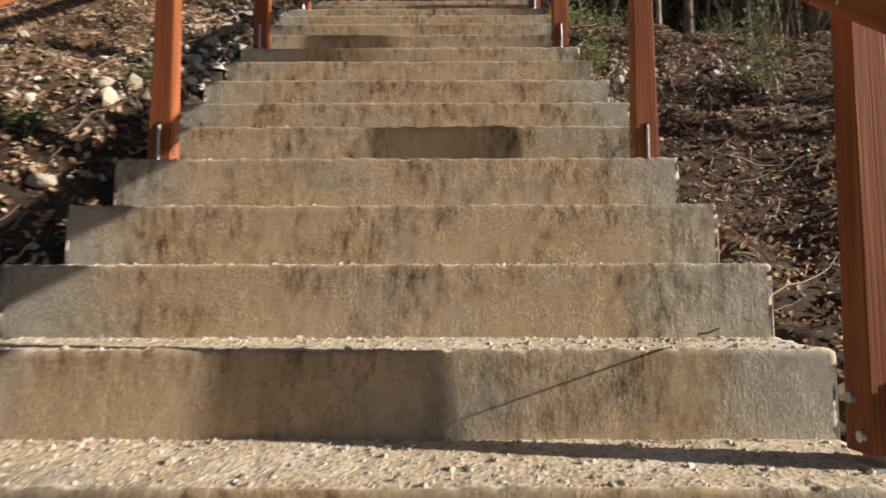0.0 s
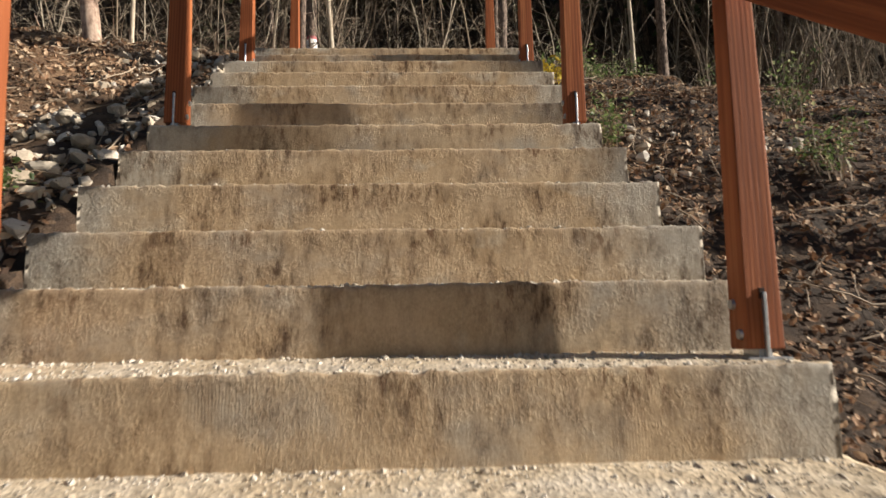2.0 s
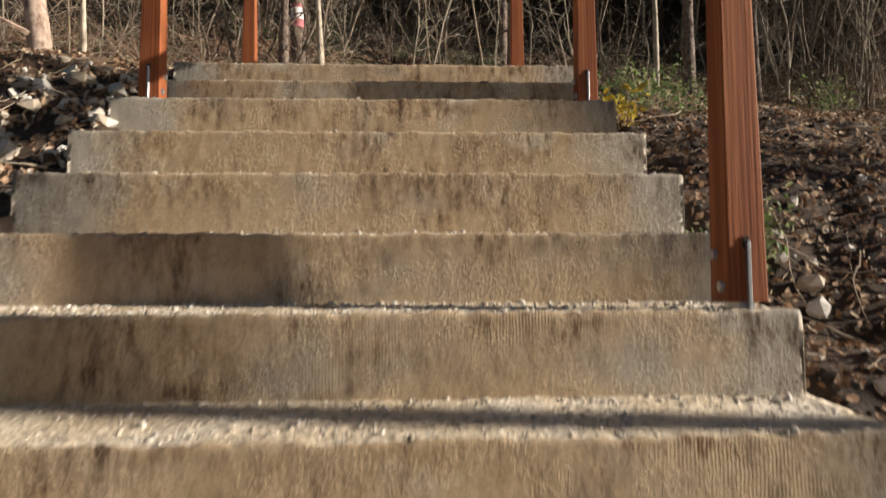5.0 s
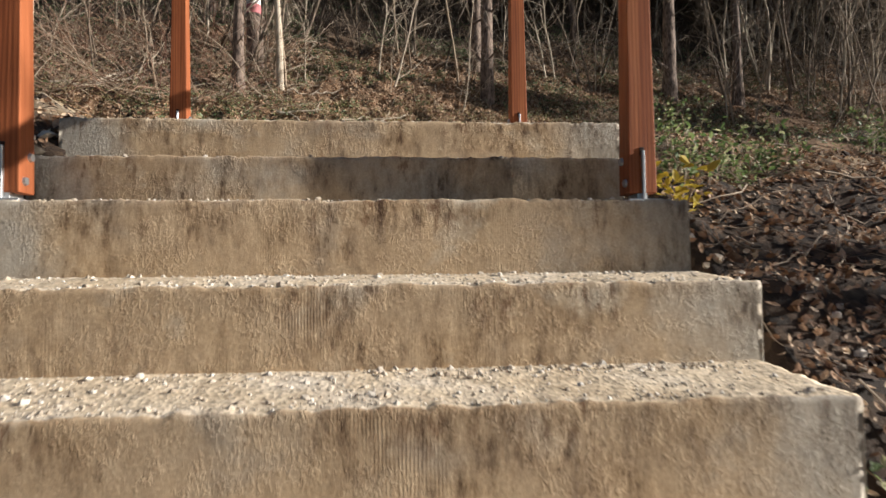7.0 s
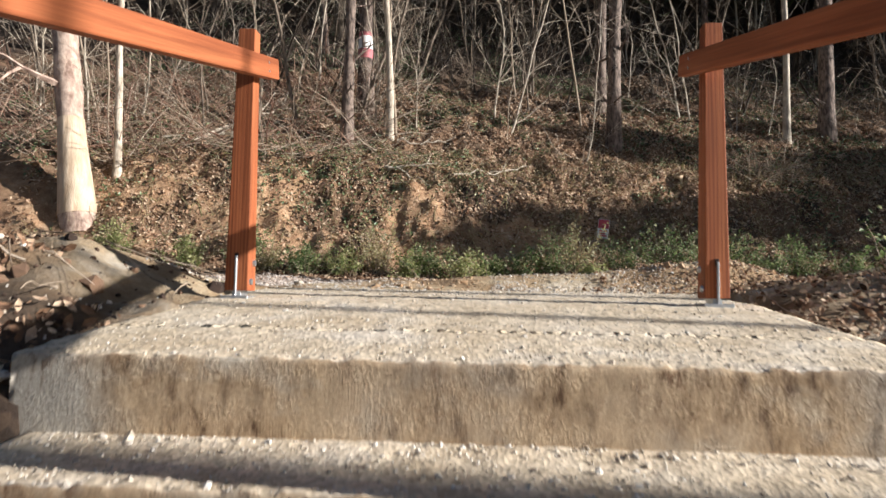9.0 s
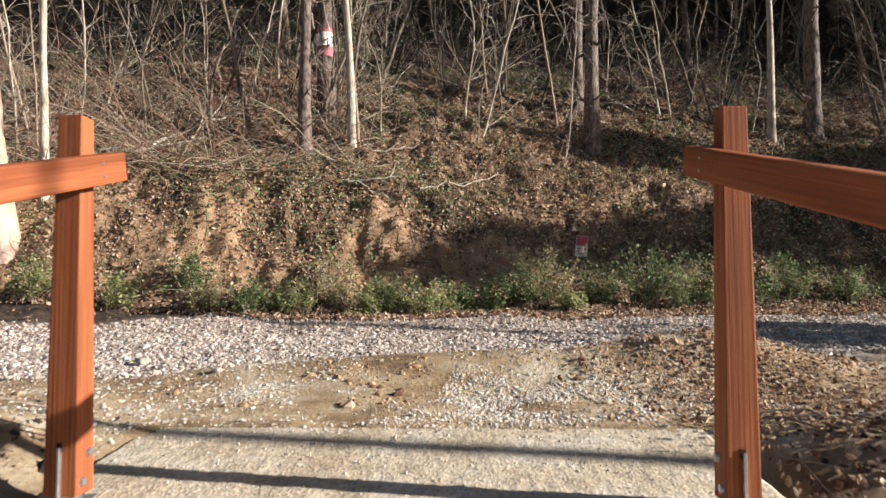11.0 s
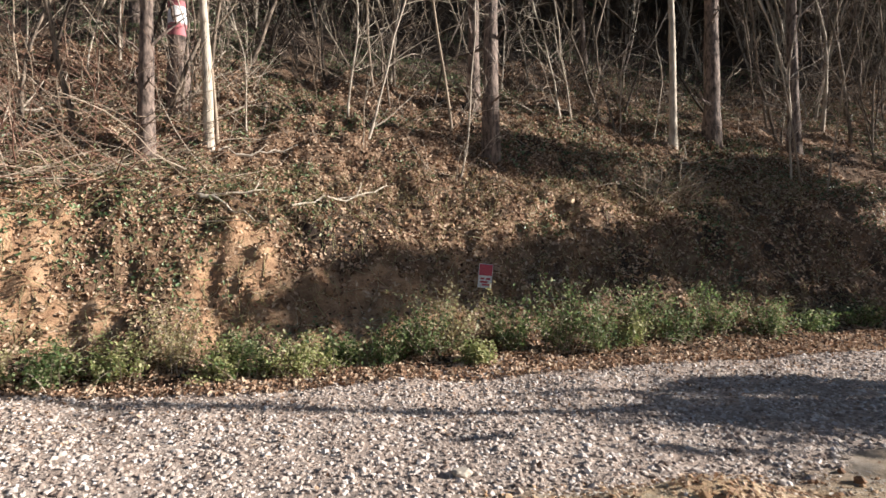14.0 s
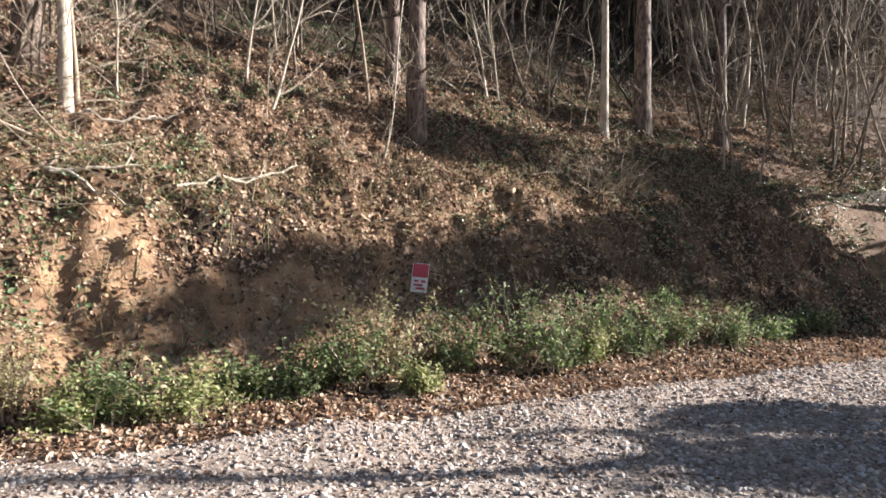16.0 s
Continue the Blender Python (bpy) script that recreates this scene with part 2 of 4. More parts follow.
NEEDLES = island_mat("pine_needles", ((0.0, (0.02, 0.038, 0.012)), (1.0, (0.06, 0.085, 0.03))), 0.6, 0.1)
TWIG = island_mat("bare_twigs", ((0.0, (0.13, 0.09, 0.06)), (0.5, (0.28, 0.215, 0.15)), (1.0, (0.46, 0.38, 0.29))), 0.85)
REDTWIG = island_mat("bramble_twigs", ((0.0, (0.12, 0.055, 0.036)), (0.5, (0.27, 0.15, 0.10)), (1.0, (0.44, 0.31, 0.22))), 0.85)
PINE_BARK = bark_mat("pine_bark", (0.035, 0.024, 0.02), (0.27, 0.205, 0.165), 22.0, 0.35)
PALE_BARK = bark_mat("pale_bark", (0.30, 0.25, 0.19), (0.60, 0.53, 0.43), 14.0, 0.3)
GREY_BARK = bark_mat("grey_bark", (0.06, 0.045, 0.032), (0.27, 0.215, 0.16), 30.0, 0.25)
STRIPPED = bark_mat("stripped_wood", (0.44, 0.32, 0.21), (0.62, 0.50, 0.37), 10.0, 0.2)
FLAKING_BARK = bark_mat("flaking_bark", (0.19, 0.12, 0.09), (0.54, 0.42, 0.34), 9.0, 0.5)
# darker copy of the bare twigs, the thicket's shade put into the colour
SHADE_TWIG = island_mat("shade_darkened_twigs", ((0.0, (0.022, 0.015, 0.010)), (0.6, (0.06, 0.043, 0.03)), (1.0, (0.16, 0.12, 0.085))), 0.9)
RED_PAINT, WHITE_PAINT = plain("red_paint", (0.42, 0.13, 0.14), 0.7, 0.0, 25.0), plain("white_paint", (0.78, 0.76, 0.74), 0.6)
PINK = plain("faded_red_print", (0.50, 0.07, 0.10), 0.5)
YELLOW = island_mat("yellow_leaves", ((0.0, (0.50, 0.36, 0.03)), (1.0, (0.62, 0.50, 0.08))), 0.5, 0.3)


# ---- mesh helpers ----
RNG = np.random.default_rng(7)


def lattice(n, seed):
    return np.random.default_rng(seed).random((n, n))


LAT = [lattice(256, s) for s in range(6)]


def vnoise(x, y, scale, k=0):
    """Smooth value noise, about -1 to 1."""
    x, y = np.asarray(x) * scale + 91.7, np.asarray(y) * scale + 57.3
    xi, yi = np.floor(x).astype(int), np.floor(y).astype(int)
    fx, fy = x - xi, y - yi
    fx, fy = fx * fx * (3 - 2 * fx), fy * fy * (3 - 2 * fy)
    g = LAT[k]
    a, b = g[xi % 256, yi % 256], g[(xi + 1) % 256, yi % 256]
    c, d = g[xi % 256, (yi + 1) % 256], g[(xi + 1) % 256, (yi + 1) % 256]
    return ((a * (1 - fx) + b * fx) * (1 - fy) + (c * (1 - fx) + d * fx) * fy) * 2 - 1


def fbm(x, y, scale, octaves=4, k=0):
    out, amp = 0, 1.0
    for i in range(octaves):
        out = out + amp * vnoise(x, y, scale * 2 ** i, (k + i) % 6)
        amp *= 0.5
    return out


def mesh_of(name, verts, faces, mats, index=None, smooth=False):
    me = bpy.data.meshes.new(name)
    verts, faces = np.asarray(verts, dtype=np.float32), np.asarray(faces, dtype=np.int32)
    n, k = faces.shape
    me.vertices.add(len(verts))
    me.vertices.foreach_set("co", verts.ravel())
    me.loops.add(n * k)
    me.loops.foreach_set("vertex_index", faces.ravel())
    me.polygons.add(n)
    me.polygons.foreach_set("loop_start", np.arange(0, n * k, k, dtype=np.int32))
    for mt in mats:
        me.materials.append(mt)
    if index is not None:
        me.polygons.foreach_set("material_index", np.asarray(index, dtype=np.int32))
    me.polygons.foreach_set("use_smooth", np.full(n, smooth))
    me.update(calc_edges=True)
    return me


def child(name, me, parent, label=""):
    ob = new(name, me)
    ob.parent = parent
    return tagged(ob, label=label)


def part(name, bm, mat, parent, label=""):
    me = bpy.data.meshes.new(name)
    bm.to_mesh(me)
    bm.free()
    me.materials.append(mat)
    return child(name, me, parent, label)


def box(x0, x1, y0, y1, z0, z1, bevel=0.004, segs=2):
    bm = bmesh.new()
    bmesh.ops.create_cube(bm, size=1, matrix=Matrix.LocRotScale(((x0 + x1) / 2, (y0 + y1) / 2, (z0 + z1) / 2), None, (x1 - x0, y1 - y0, z1 - z0)))
    if bevel:
        bmesh.ops.bevel(bm, geom=bm.edges[:], offset=bevel, segments=segs, affect="EDGES", profile=0.6)
    return bm


def turns(n, flat=None):
    """n random rotation matrices; flat: how far from level they tip, in radians."""
    yaw = RNG.random(n) * 2 * np.pi
    tip = (RNG.random(n) * np.pi if flat is None else RNG.normal(0, flat, n))
    spin = RNG.random(n) * 2 * np.pi
    cy, sy, ct, st, cs, ss = np.cos(yaw), np.sin(yaw), np.cos(tip), np.sin(tip), np.cos(spin), np.sin(spin)
    o, i = np.zeros(n), np.ones(n)
    a = np.array([[cy, -sy, o], [sy, cy, o], [o, o, i]]).transpose(2, 0, 1)
    b = np.array([[i, o, o], [o, ct, -st], [o, st, ct]]).transpose(2, 0, 1)
    c = np.array([[cs, -ss, o], [ss, cs, o], [o, o, i]]).transpose(2, 0, 1)
    return a @ b @ c


def on_slope(rot, x, y, h=0.06):
    """Tips rotations so that their up stands square on the ground."""
    dx = (land(x + h, y) - land(x - h, y)) / (2 * h)
    dy = (land(x, y + h) - land(x, y - h)) / (2 * h)
    n = np.stack([-dx, -dy, np.ones_like(dx)], -1)
    n /= np.linalg.norm(n, axis=1)[:, None]
    a = np.cross(np.array([[0.0, 1.0, 0.0]]), n)
    a /= np.linalg.norm(a, axis=1)[:, None]
    return np.stack([a, np.cross(n, a), n], -1) @ rot


def scatter(name, shape, pos, size, rot, mats, smooth=False):
    """One mesh of many copies of a small shape (verts, faces)."""
    sv, sf = shape
    sv, sf = np.asarray(sv, float), np.asarray(sf, int)
    size = np.asarray(size, float)
    if size.ndim == 1:
        size = size[:, None]
    v = np.einsum("nij,nkj->nki", rot, sv[None] * size[:, None, :]) + np.asarray(pos)[:, None, :]
    f = sf[None] + (np.arange(len(pos)) * len(sv))[:, None, None]
    return mesh_of(name, v.reshape(-1, 3), f.reshape(-1, sf.shape[1]), mats, None, smooth)


def stone_shape(seed):
    r = np.random.default_rng(seed)
    t = (1 + 5 ** 0.5) / 2
    v = np.array([(-1, t, 0), (1, t, 0), (-1, -t, 0), (1, -t, 0), (0, -1, t), (0, 1, t), (0, -1, -t), (0, 1, -t), (t, 0, -1), (t, 0, 1), (-t, 0, -1), (-t, 0, 1)]) / 1.9
    f = [(0, 11, 5), (0, 5, 1), (0, 1, 7), (0, 7, 10), (0, 10, 11), (1, 5, 9), (5, 11, 4), (11, 10, 2), (10, 7, 6), (7, 1, 8), (3, 9, 4), (3, 4, 2), (3, 2, 6), (3, 6, 8), (3, 8, 9), (4, 9, 5), (2, 4, 11), (6, 2, 10), (8, 6, 7), (9, 8, 1)]
    return v * (1 + 0.22 * r.standard_normal((12, 1))) * np.array((1, 0.8, 0.62)), f


LEAF = ([(-0.5, 0, 0.0), (-0.2, -0.24, 0.07), (0.2, -0.2, 0.03), (0.5, 0, 0.10), (0.2, 0.22, 0.06), (-0.2, 0.26, 0.02), (0.0, 0.0, -0.05)],
        [(0, 1, 6), (1, 2, 6), (2, 3, 6), (3, 4, 6), (4, 5, 6), (5, 0, 6)])
BROAD_LEAF = ([(-0.5, 0, 0), (-0.18, -0.27, 0.08), (0.2, -0.2, 0.05), (0.5, 0, -0.06), (0.2, 0.2, 0.05), (-0.18, 0.27, 0.08), (0.0, 0.0, 0.0)], [(0, 1, 6), (1, 2, 6), (2, 3, 6), (3, 4, 6), (4, 5, 6), (5, 0, 6)])
SMALL_LEAF = ([(-0.5, 0, 0), (0, -0.22, 0.06), (0.5, 0, 0), (0, 0.22, 0.06)], [(0, 1, 2), (0, 2, 3)])


def tube(points, radii, sides=6):
    """Vertices and quads of a tube along points."""
    p, r = np.asarray(points, float), np.asarray(radii, float)
    d = np.gradient(p, axis=0)
    d /= np.linalg.norm(d, axis=1)[:, None] + 1e-9
    ref = np.where(np.abs(d[:, 2:3]) > 0.9, np.array([[1.0, 0, 0]]), np.array([[0, 0, 1.0]]))
    a = np.cross(d, ref)
    a /= np.linalg.norm(a, axis=1)[:, None] + 1e-9
    b = np.cross(d, a)
    ang = np.linspace(0, 2 * np.pi, sides, endpoint=False)
    v = p[:, None] + r[:, None, None] * (np.cos(ang)[None, :, None] * a[:, None] + np.sin(ang)[None, :, None] * b[:, None])
    n = len(p)
    i, j = np.meshgrid(np.arange(n - 1), np.arange(sides), indexing="ij")
    k = (j + 1) % sides
    f = np.stack([i * sides + j, i * sides + k, (i + 1) * sides + k, (i + 1) * sides + j], -1).reshape(-1, 4)
    return v.reshape(-1, 3), f


def joined(pieces):
    vs, fs, o = [], [], 0
    for v, f in pieces:
        vs.append(v)
        fs.append(f + o)
        o += len(v)
    return np.concatenate(vs), np.concatenate(fs)


# ---- the line of the stairs ----
STEP_Y = [1.537, 1.798, 2.052, 2.313, 2.618, 2.897, 3.175, 3.428, 3.723, 3.980, 4.283, 4.596, 4.969, 5.259, 5.575]
STEP_Z = [1.447, 1.654, 1.851, 2.053, 2.250, 2.432, 2.630, 2.819, 3.010, 3.195, 3.396, 3.593, 3.816, 3.980, 4.166]
LEFT_X = [-1.050, -1.082, -1.061, -1.052, -1.060, -1.072, -1.074, -1.061, -1.077, -1.090, -1.081, -1.091, -1.131, -1.050, -1.100]
RIGHT_X = [0.933, 0.925, 0.893, 0.872, 0.822, 0.875, 0.858, 0.837, 0.830, 0.800, 0.819, 0.824, 0.840, 0.765, 0.871]
for i in range(6):
    STEP_Y.insert(0, STEP_Y[0] - 0.275)
    STEP_Z.insert(0, STEP_Z[0] - 0.19)
    LEFT_X.insert(0, -1.06 - 0.02 * (i % 2))
    RIGHT_X.insert(0, 0.93 + 0.02 * (i % 3))
STEP_Y[5], STEP_Z[5] = 1.21, 1.234      # a deeper, lower tread
LAND_END, LAND_Z = 7.32, 4.33
BANK_U = [-60, -12, -6.0, -3.8, -1.0, 0.0, 0.5, 0.9, 1.25, 1.6, 2.05, 3.1, 3.6, 4.6, 5.0, 7.0, 10.0, 60.0]
BANK_Z = [4.30, 4.30, 4.30, 4.31, 4.40, 4.50, 4.60, 4.85, 5.22, 5.70, 6.12, 6.60, 7.02, 7.60, 7.92, 9.0, 10.8, 46.0]


def bank_u(x, y):
    return y - 0.2 * np.clip(x, -12, 9) - 11.95


def land(x, y):
    """Height of the ground."""
    x, y = np.asarray(x, float), np.asarray(y, float)
    u = bank_u(x, y)
    line = np.interp(y, [-60, -6, -4] + STEP_Y + [6.6, 7.3, 8.0], [-4.6, -3.2, -2.2] + STEP_Z + [4.285, LAND_Z, 4.31])
    away_l, away_r = np.clip(-1.0 - x, 0, None), np.clip(x - 0.8, 0, None)
    side = np.where(x < 0, -0.12 + 0.10 * np.clip(away_l, 0, 3), -0.30 - 0.03 * np.clip(away_r, 0, 5))
    low = np.clip((7.0 - y) / 1.6, 0, 1)
    under = (x > -1.08) & (x < 0.95) & (y < 7.25)
    slope = line + np.where(under, -0.42, side * low) + 0.10 * fbm(x, y, 0.9, 3, 1) * np.clip((7.4 - y) / 1.2, 0.15, 1)
    mound = 0.21 * np.exp(-((x - 1.45) / 0.75) ** 2 - ((y - 8.72) / 0.30) ** 2) + 0.10 * np.exp(-((x + 0.1) / 1.4) ** 2 - ((y - 8.7) / 0.35) ** 2)
    mound += 0.22 * np.exp(-((x + 1.75) / 0.5) ** 2 - ((y - 6.6) / 0.7) ** 2) + 0.12 * np.exp(-((x - 1.7) / 0.5) ** 2 - ((y - 6.9) / 0.7) ** 2)
    far = np.interp(u, BANK_U, BANK_Z)
    rough = np.interp(u, [-4, 0, 0.6, 1.5, 4], [0.012, 0.03, 0.09, 0.11, 0.12])
    far = far + rough * fbm(x, y, 1.1, 4, 2) + np.interp(u, [0, 0.8, 2.2, 3], [0, 0.06, 0.06, 0]) * fbm(x, y, 3.5, 3, 3)
    far = far + 0.25 * np.clip(u / 8, 0, 1) * vnoise(x, y, 0.25, 4)
    w = np.clip((y - 7.2) / 0.9, 0, 1)
    w = w * w * (3 - 2 * w)
    return slope * (1 - w) + far * w + mound + (0.010 + 0.03 * np.clip((6.9 - y) / 0.5, 0, 1) + 0.055 * np.clip((u - 0.3) / 0.5, 0, 1)) * fbm(x, y, 6.0, 3, 5)


# ---- ground ----
def axis(lo, hi, a, b, step, grow=1.12):
    mid = list(np.arange(a, b, step))
    out, s, v = [], step, b
    while v < hi:
        out.append(v)
        s *= grow
        v += s
    back, s, v = [], step, a
    while v > lo:
        s *= grow
        v -= s
        back.append(v)
    return np.array(back[::-1] + mid + out + [hi])


gx, gy = axis(-90, 90, -4.5, 7.0, 0.045), axis(-90, 90, 0.8, 17.5, 0.045)
GX, GY = np.meshgrid(gx, gy)
GZ = land(GX, GY)
nx, ny = len(gx), len(gy)
ii, jj = np.meshgrid(np.arange(ny - 1), np.arange(nx - 1), indexing="ij")
gf = np.stack([ii * nx + jj, ii * nx + jj + 1, (ii + 1) * nx + jj + 1, (ii + 1) * nx + jj], -1).reshape(-1, 4)
ground_me = mesh_of("ground", np.stack([GX, GY, GZ], -1).reshape(-1, 3), gf, [SOIL], None, True)
GU = bank_u(GX, GY)
wob = 0.5 * fbm(GX, GY, 0.8, 3, 0)


def soft(v, a, b):
    t = np.clip((v - a) / (b - a), 0, 1)
    return t * t * (3 - 2 * t)


road_w = soft(GU + wob * 0.5, -3.2, -2.8) * (1 - soft(GU + wob * 0.5, -0.45, 0.0))
sand_w = soft(GY + wob * 0.5, 5.6, 7.2) * (1 - soft(GU + wob * 0.5, -3.2, -2.8)) * (1 - 0.6 * soft(np.abs(GX + 0.2) + wob * 0.9, 1.9, 3.4))
clay_w = 0.42 * soft(GU + wob * 0.5, 0.2, 0.9) * (1 - soft(GU, 5.5, 9)) * soft(fbm(GX, GY, 2.2, 3, 1), -0.9, 0.3) + 0.75 * soft(GU + wob * 0.4, 0.35, 0.7) * (1 - soft(GU + wob * 0.8, 1.4, 2.1)) * (1 - soft(GX + wob, 1.6, 3.4)) * soft(fbm(GX, GY, 1.6, 4, 3), -0.5, 0.35)
clay_w = np.clip(clay_w + 0.4 * soft(-GX + 0.4 * wob, 1.35, 1.9) * (1 - soft(-GX, 3.5, 5.0)) * soft(GY, 2.4, 3.4) * (1 - soft(GY, 6.0, 7.2)) * soft(fbm(GX, GY, 1.4, 3, 2), -0.6, 0.4), 0, 1)
zone = ground_me.color_attributes.new("zone", "FLOAT_COLOR", "POINT")
zone.data.foreach_set("color", np.stack([road_w, sand_w, clay_w, np.ones_like(road_w)], -1).astype(np.float32).ravel())
ground = tagged(new("ground", ground_me), "wooded hillside of brown soil with a gravel track across it", "ground", kind="structure")


# ---- concrete stairs ----
def step_mesh(k):
    """A cast concrete step: rough riser, worn nosing, tread of exposed aggregate, closed sides."""
    x0, x1, y0, z1 = LEFT_X[k], RIGHT_X[k], STEP_Y[k], STEP_Z[k]
    last = k == len(STEP_Y) - 1
    y1 = LAND_END if last else STEP_Y[k + 1] + 0.03
    z0 = z1 - 0.42
    near = STEP_Y[k] > 1.0
    d = 0.011 if near else 0.05
    u = np.linspace(x0, x1, int((x1 - x0) / d) + 1)
    zs = np.concatenate([[z0, z1 - 0.23], np.linspace(z1 - 0.2, z1 - 0.012, 18 if near else 5)])
    nose = [(0.001, -0.004), (0.004, -0.0008)]
    ys = np.concatenate([np.linspace(0.016, min(0.40, y1 - y0), 28 if near else 6), np.linspace(0.36, y1 - y0, 60) if last else []])
    prof = [(0.0, z) for z in zs] + [(dy, z1 + dz) for dy, dz in nose] + [(dy, z1) for dy in ys]
    P = np.array(prof)
    X, I = np.meshgrid(u, np.arange(len(P)))
    Y, Z = y0 + P[I, 0], P[I, 1]
    seed = k * 7.3
    top = I >= len(zs)
    if last:
        Z = Z + np.where(top, np.interp(Y, [y0, 6.6, LAND_END], [0, 0.119, 0.164]), 0)
    face = 0.0004 * fbm(X + seed, Z * 0.6 + seed, 9.0, 2, 0) + 0.0006 * fbm(X + seed, Z * 0.7, 38, 2, 1)
    wave = 0.003 * vnoise(X + seed, Z * 0, 1.7, 4)
    Y = Y + np.where(top, 0.5, 1.0) * (wave - face) * np.where(P[I, 0] < 0.03, 1, 0)
    tread = 0.0022 * fbm(X + seed, Y, 55.0, 2, 3) + 0.002 * fbm(X + seed, Y, 9.0, 2, 2)
    edge = 0.0045 * fbm(X + seed, X * 0, 60.0, 2, 5) + 0.0015 * vnoise(X + seed, X * 0, 3, 1)
    Z = Z + np.where(top, tread, 0) + np.where(I >= len(zs) - 2, edge * np.exp(-P[I, 0] / 0.03), 0)
    Z = Z + np.where(top & (P[I, 0] > 0.1) & (not last), 0.02 * np.clip((P[I, 0] - 0.1) / 0.2, 0, 1), 0)
    ragged = 0.003 * fbm(Z + seed, Y, 30.0, 2, 1)
    Xd = X + np.where(X == x0, ragged, 0) + np.where(X == x1, -ragged, 0)
    n, m = X.shape
    V = np.stack([Xd, Y, Z], -1).reshape(-1, 3)
    a, b = np.meshgrid(np.arange(n - 1), np.arange(m - 1), indexing="ij")
    F = np.stack([a * m + b, a * m + b + 1, (a + 1) * m + b + 1, (a + 1) * m + b], -1).reshape(-1, 4)
    mat = (F[:, 0] // m >= len(zs) + 1).astype(int)
    # sides: each profile point on an end runs down to the base
    extra, ef = [], []
    o = len(V)
    for col, flip in ((0, False), (m - 1, True)):
        ring = np.arange(n) * m + col
        base = V[ring].copy()
        base[:, 2] = z0
        start = o + len(extra)
        extra += [tuple(q) for q in base]
        for r in range(n - 1):
            q = (ring[r], ring[r + 1], start + r + 1, start + r)
            ef.append(q if not flip else q[::-1])
    V = np.concatenate([V, np.array(extra)])
    F = np.concatenate([F, np.array(ef)])
    mat = np.concatenate([mat, np.zeros(len(ef), int)])
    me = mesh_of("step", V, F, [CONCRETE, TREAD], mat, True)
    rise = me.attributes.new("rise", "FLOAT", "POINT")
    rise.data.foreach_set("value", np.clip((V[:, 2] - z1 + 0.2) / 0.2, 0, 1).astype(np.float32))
    return me


stairs = tagged(new("concrete_stairs"), "rough cast concrete steps with exposed gravel treads and brown stains", "stairs", kind="structure")
stairs.location = (0, 0, 0)
for k in range(len(STEP_Y)):
    child("landing" if k == len(STEP_Y) - 1 else "step", step_mesh(k), stairs)

# loose grit lying on the treads
STONES = [stone_shape(s) for s in range(5)]
for s in range(3):
    pos, size = [], []
    for k in range(4, len(STEP_Y)):
        last = k == len(STEP_Y) - 1
        n = 4200 if last else 1000
        depth = (LAND_END - STEP_Y[k]) if last else STEP_Y[k + 1] - STEP_Y[k]
        px = RNG.uniform(LEFT_X[k] + 0.02, RIGHT_X[k] - 0.02, n)
        t = np.where(RNG.random(n) < 0.3, 1 - 0.25 * RNG.random(n) ** 2, RNG.random(n) ** 1.4)
        py = STEP_Y[k] + 0.012 + t * (depth - 0.02)
        pz = STEP_Z[k] + (np.interp(py, [STEP_Y[k], 6.6, LAND_END], [0, 0.119, 0.164]) if last else 0.02 * np.clip((py - STEP_Y[k] - 0.1) / 0.2, 0, 1))
        pos.append(np.stack([px, py, pz], -1))
        size.append(np.clip(0.0019 * np.exp(RNG.normal(0, 0.7, n)), 0.0010, 0.012) * (0.7 if last else 1.0))
    tagged(new("grit", scatter("grit", STONES[s], np.concatenate(pos), np.concatenate(size), turns(len(np.concatenate(pos))), [PEBBLE])), "loose pale grit and pebbles lying on the concrete treads", "grit", kind="stuff")


# ---- posts and rails ----
W = 0.086


def post(x, y, z, height, inner, lean=0.0, label=""):
    """A square stained post held off the step by a steel shoe, with two bolts on its inner side (-1: towards -x)."""
    thing = new("handrail_post")
    thing.matrix_world = pose(x, y, z, 0, lean, 0)
    h = W / 2
    bm = box(-h, h, -h, h, 0.022, height, 0.004)
    for v in bm.verts:
        if v.co.z > height - 0.006:
            v.co.x *= 0.72
            v.co.y *= 0.72
            v.co.z += 0.010
    part("shaft", bm, WOOD, thing)
    part("stub", box(-0.016, 0.016, -h + 0.006, h - 0.006, 0.0, 0.026, 0.001, 1), STEEL, thing, "galvanised steel stub under the timber")
    part("shoe", box(-h - 0.008, h + 0.008, -h - 0.018, h + 0.01, -0.012, 0.004, 0.002, 1), STEEL, thing, "galvanised steel foot plate")
    part("fin", box(-0.004, 0.004, -h - 0.010, -h + 0.01, 0.003, 0.150, 0.0015, 1), STEEL, thing, "galvanised steel upright fin")
    # solid block, no recess: the shade inside the slot is its colour
    part("slot", box(-0.009, 0.005, -h - 0.0015, -h + 0.004, 0.135, 0.160, 0.001, 1), SLOT_SHADE, thing, "dark block for the shaded sawn slot above the fin")
    for up in (0.055, 0.125):
        bm = bmesh.new()
        bmesh.ops.create_cone(bm, cap_ends=True, segments=14, radius1=0.013, radius2=0.011, depth=0.008, matrix=pose(inner * (h + 0.003), -0.014 if up < 0.1 else 0.016, up, 0, 90 * inner, 0))
        part("bolt", bm, STEEL, thing, "grey bolt head")
    return tagged(thing, label or "reddish-brown stained square timber post bolted to the concrete step", "post", "posts of the handrails")


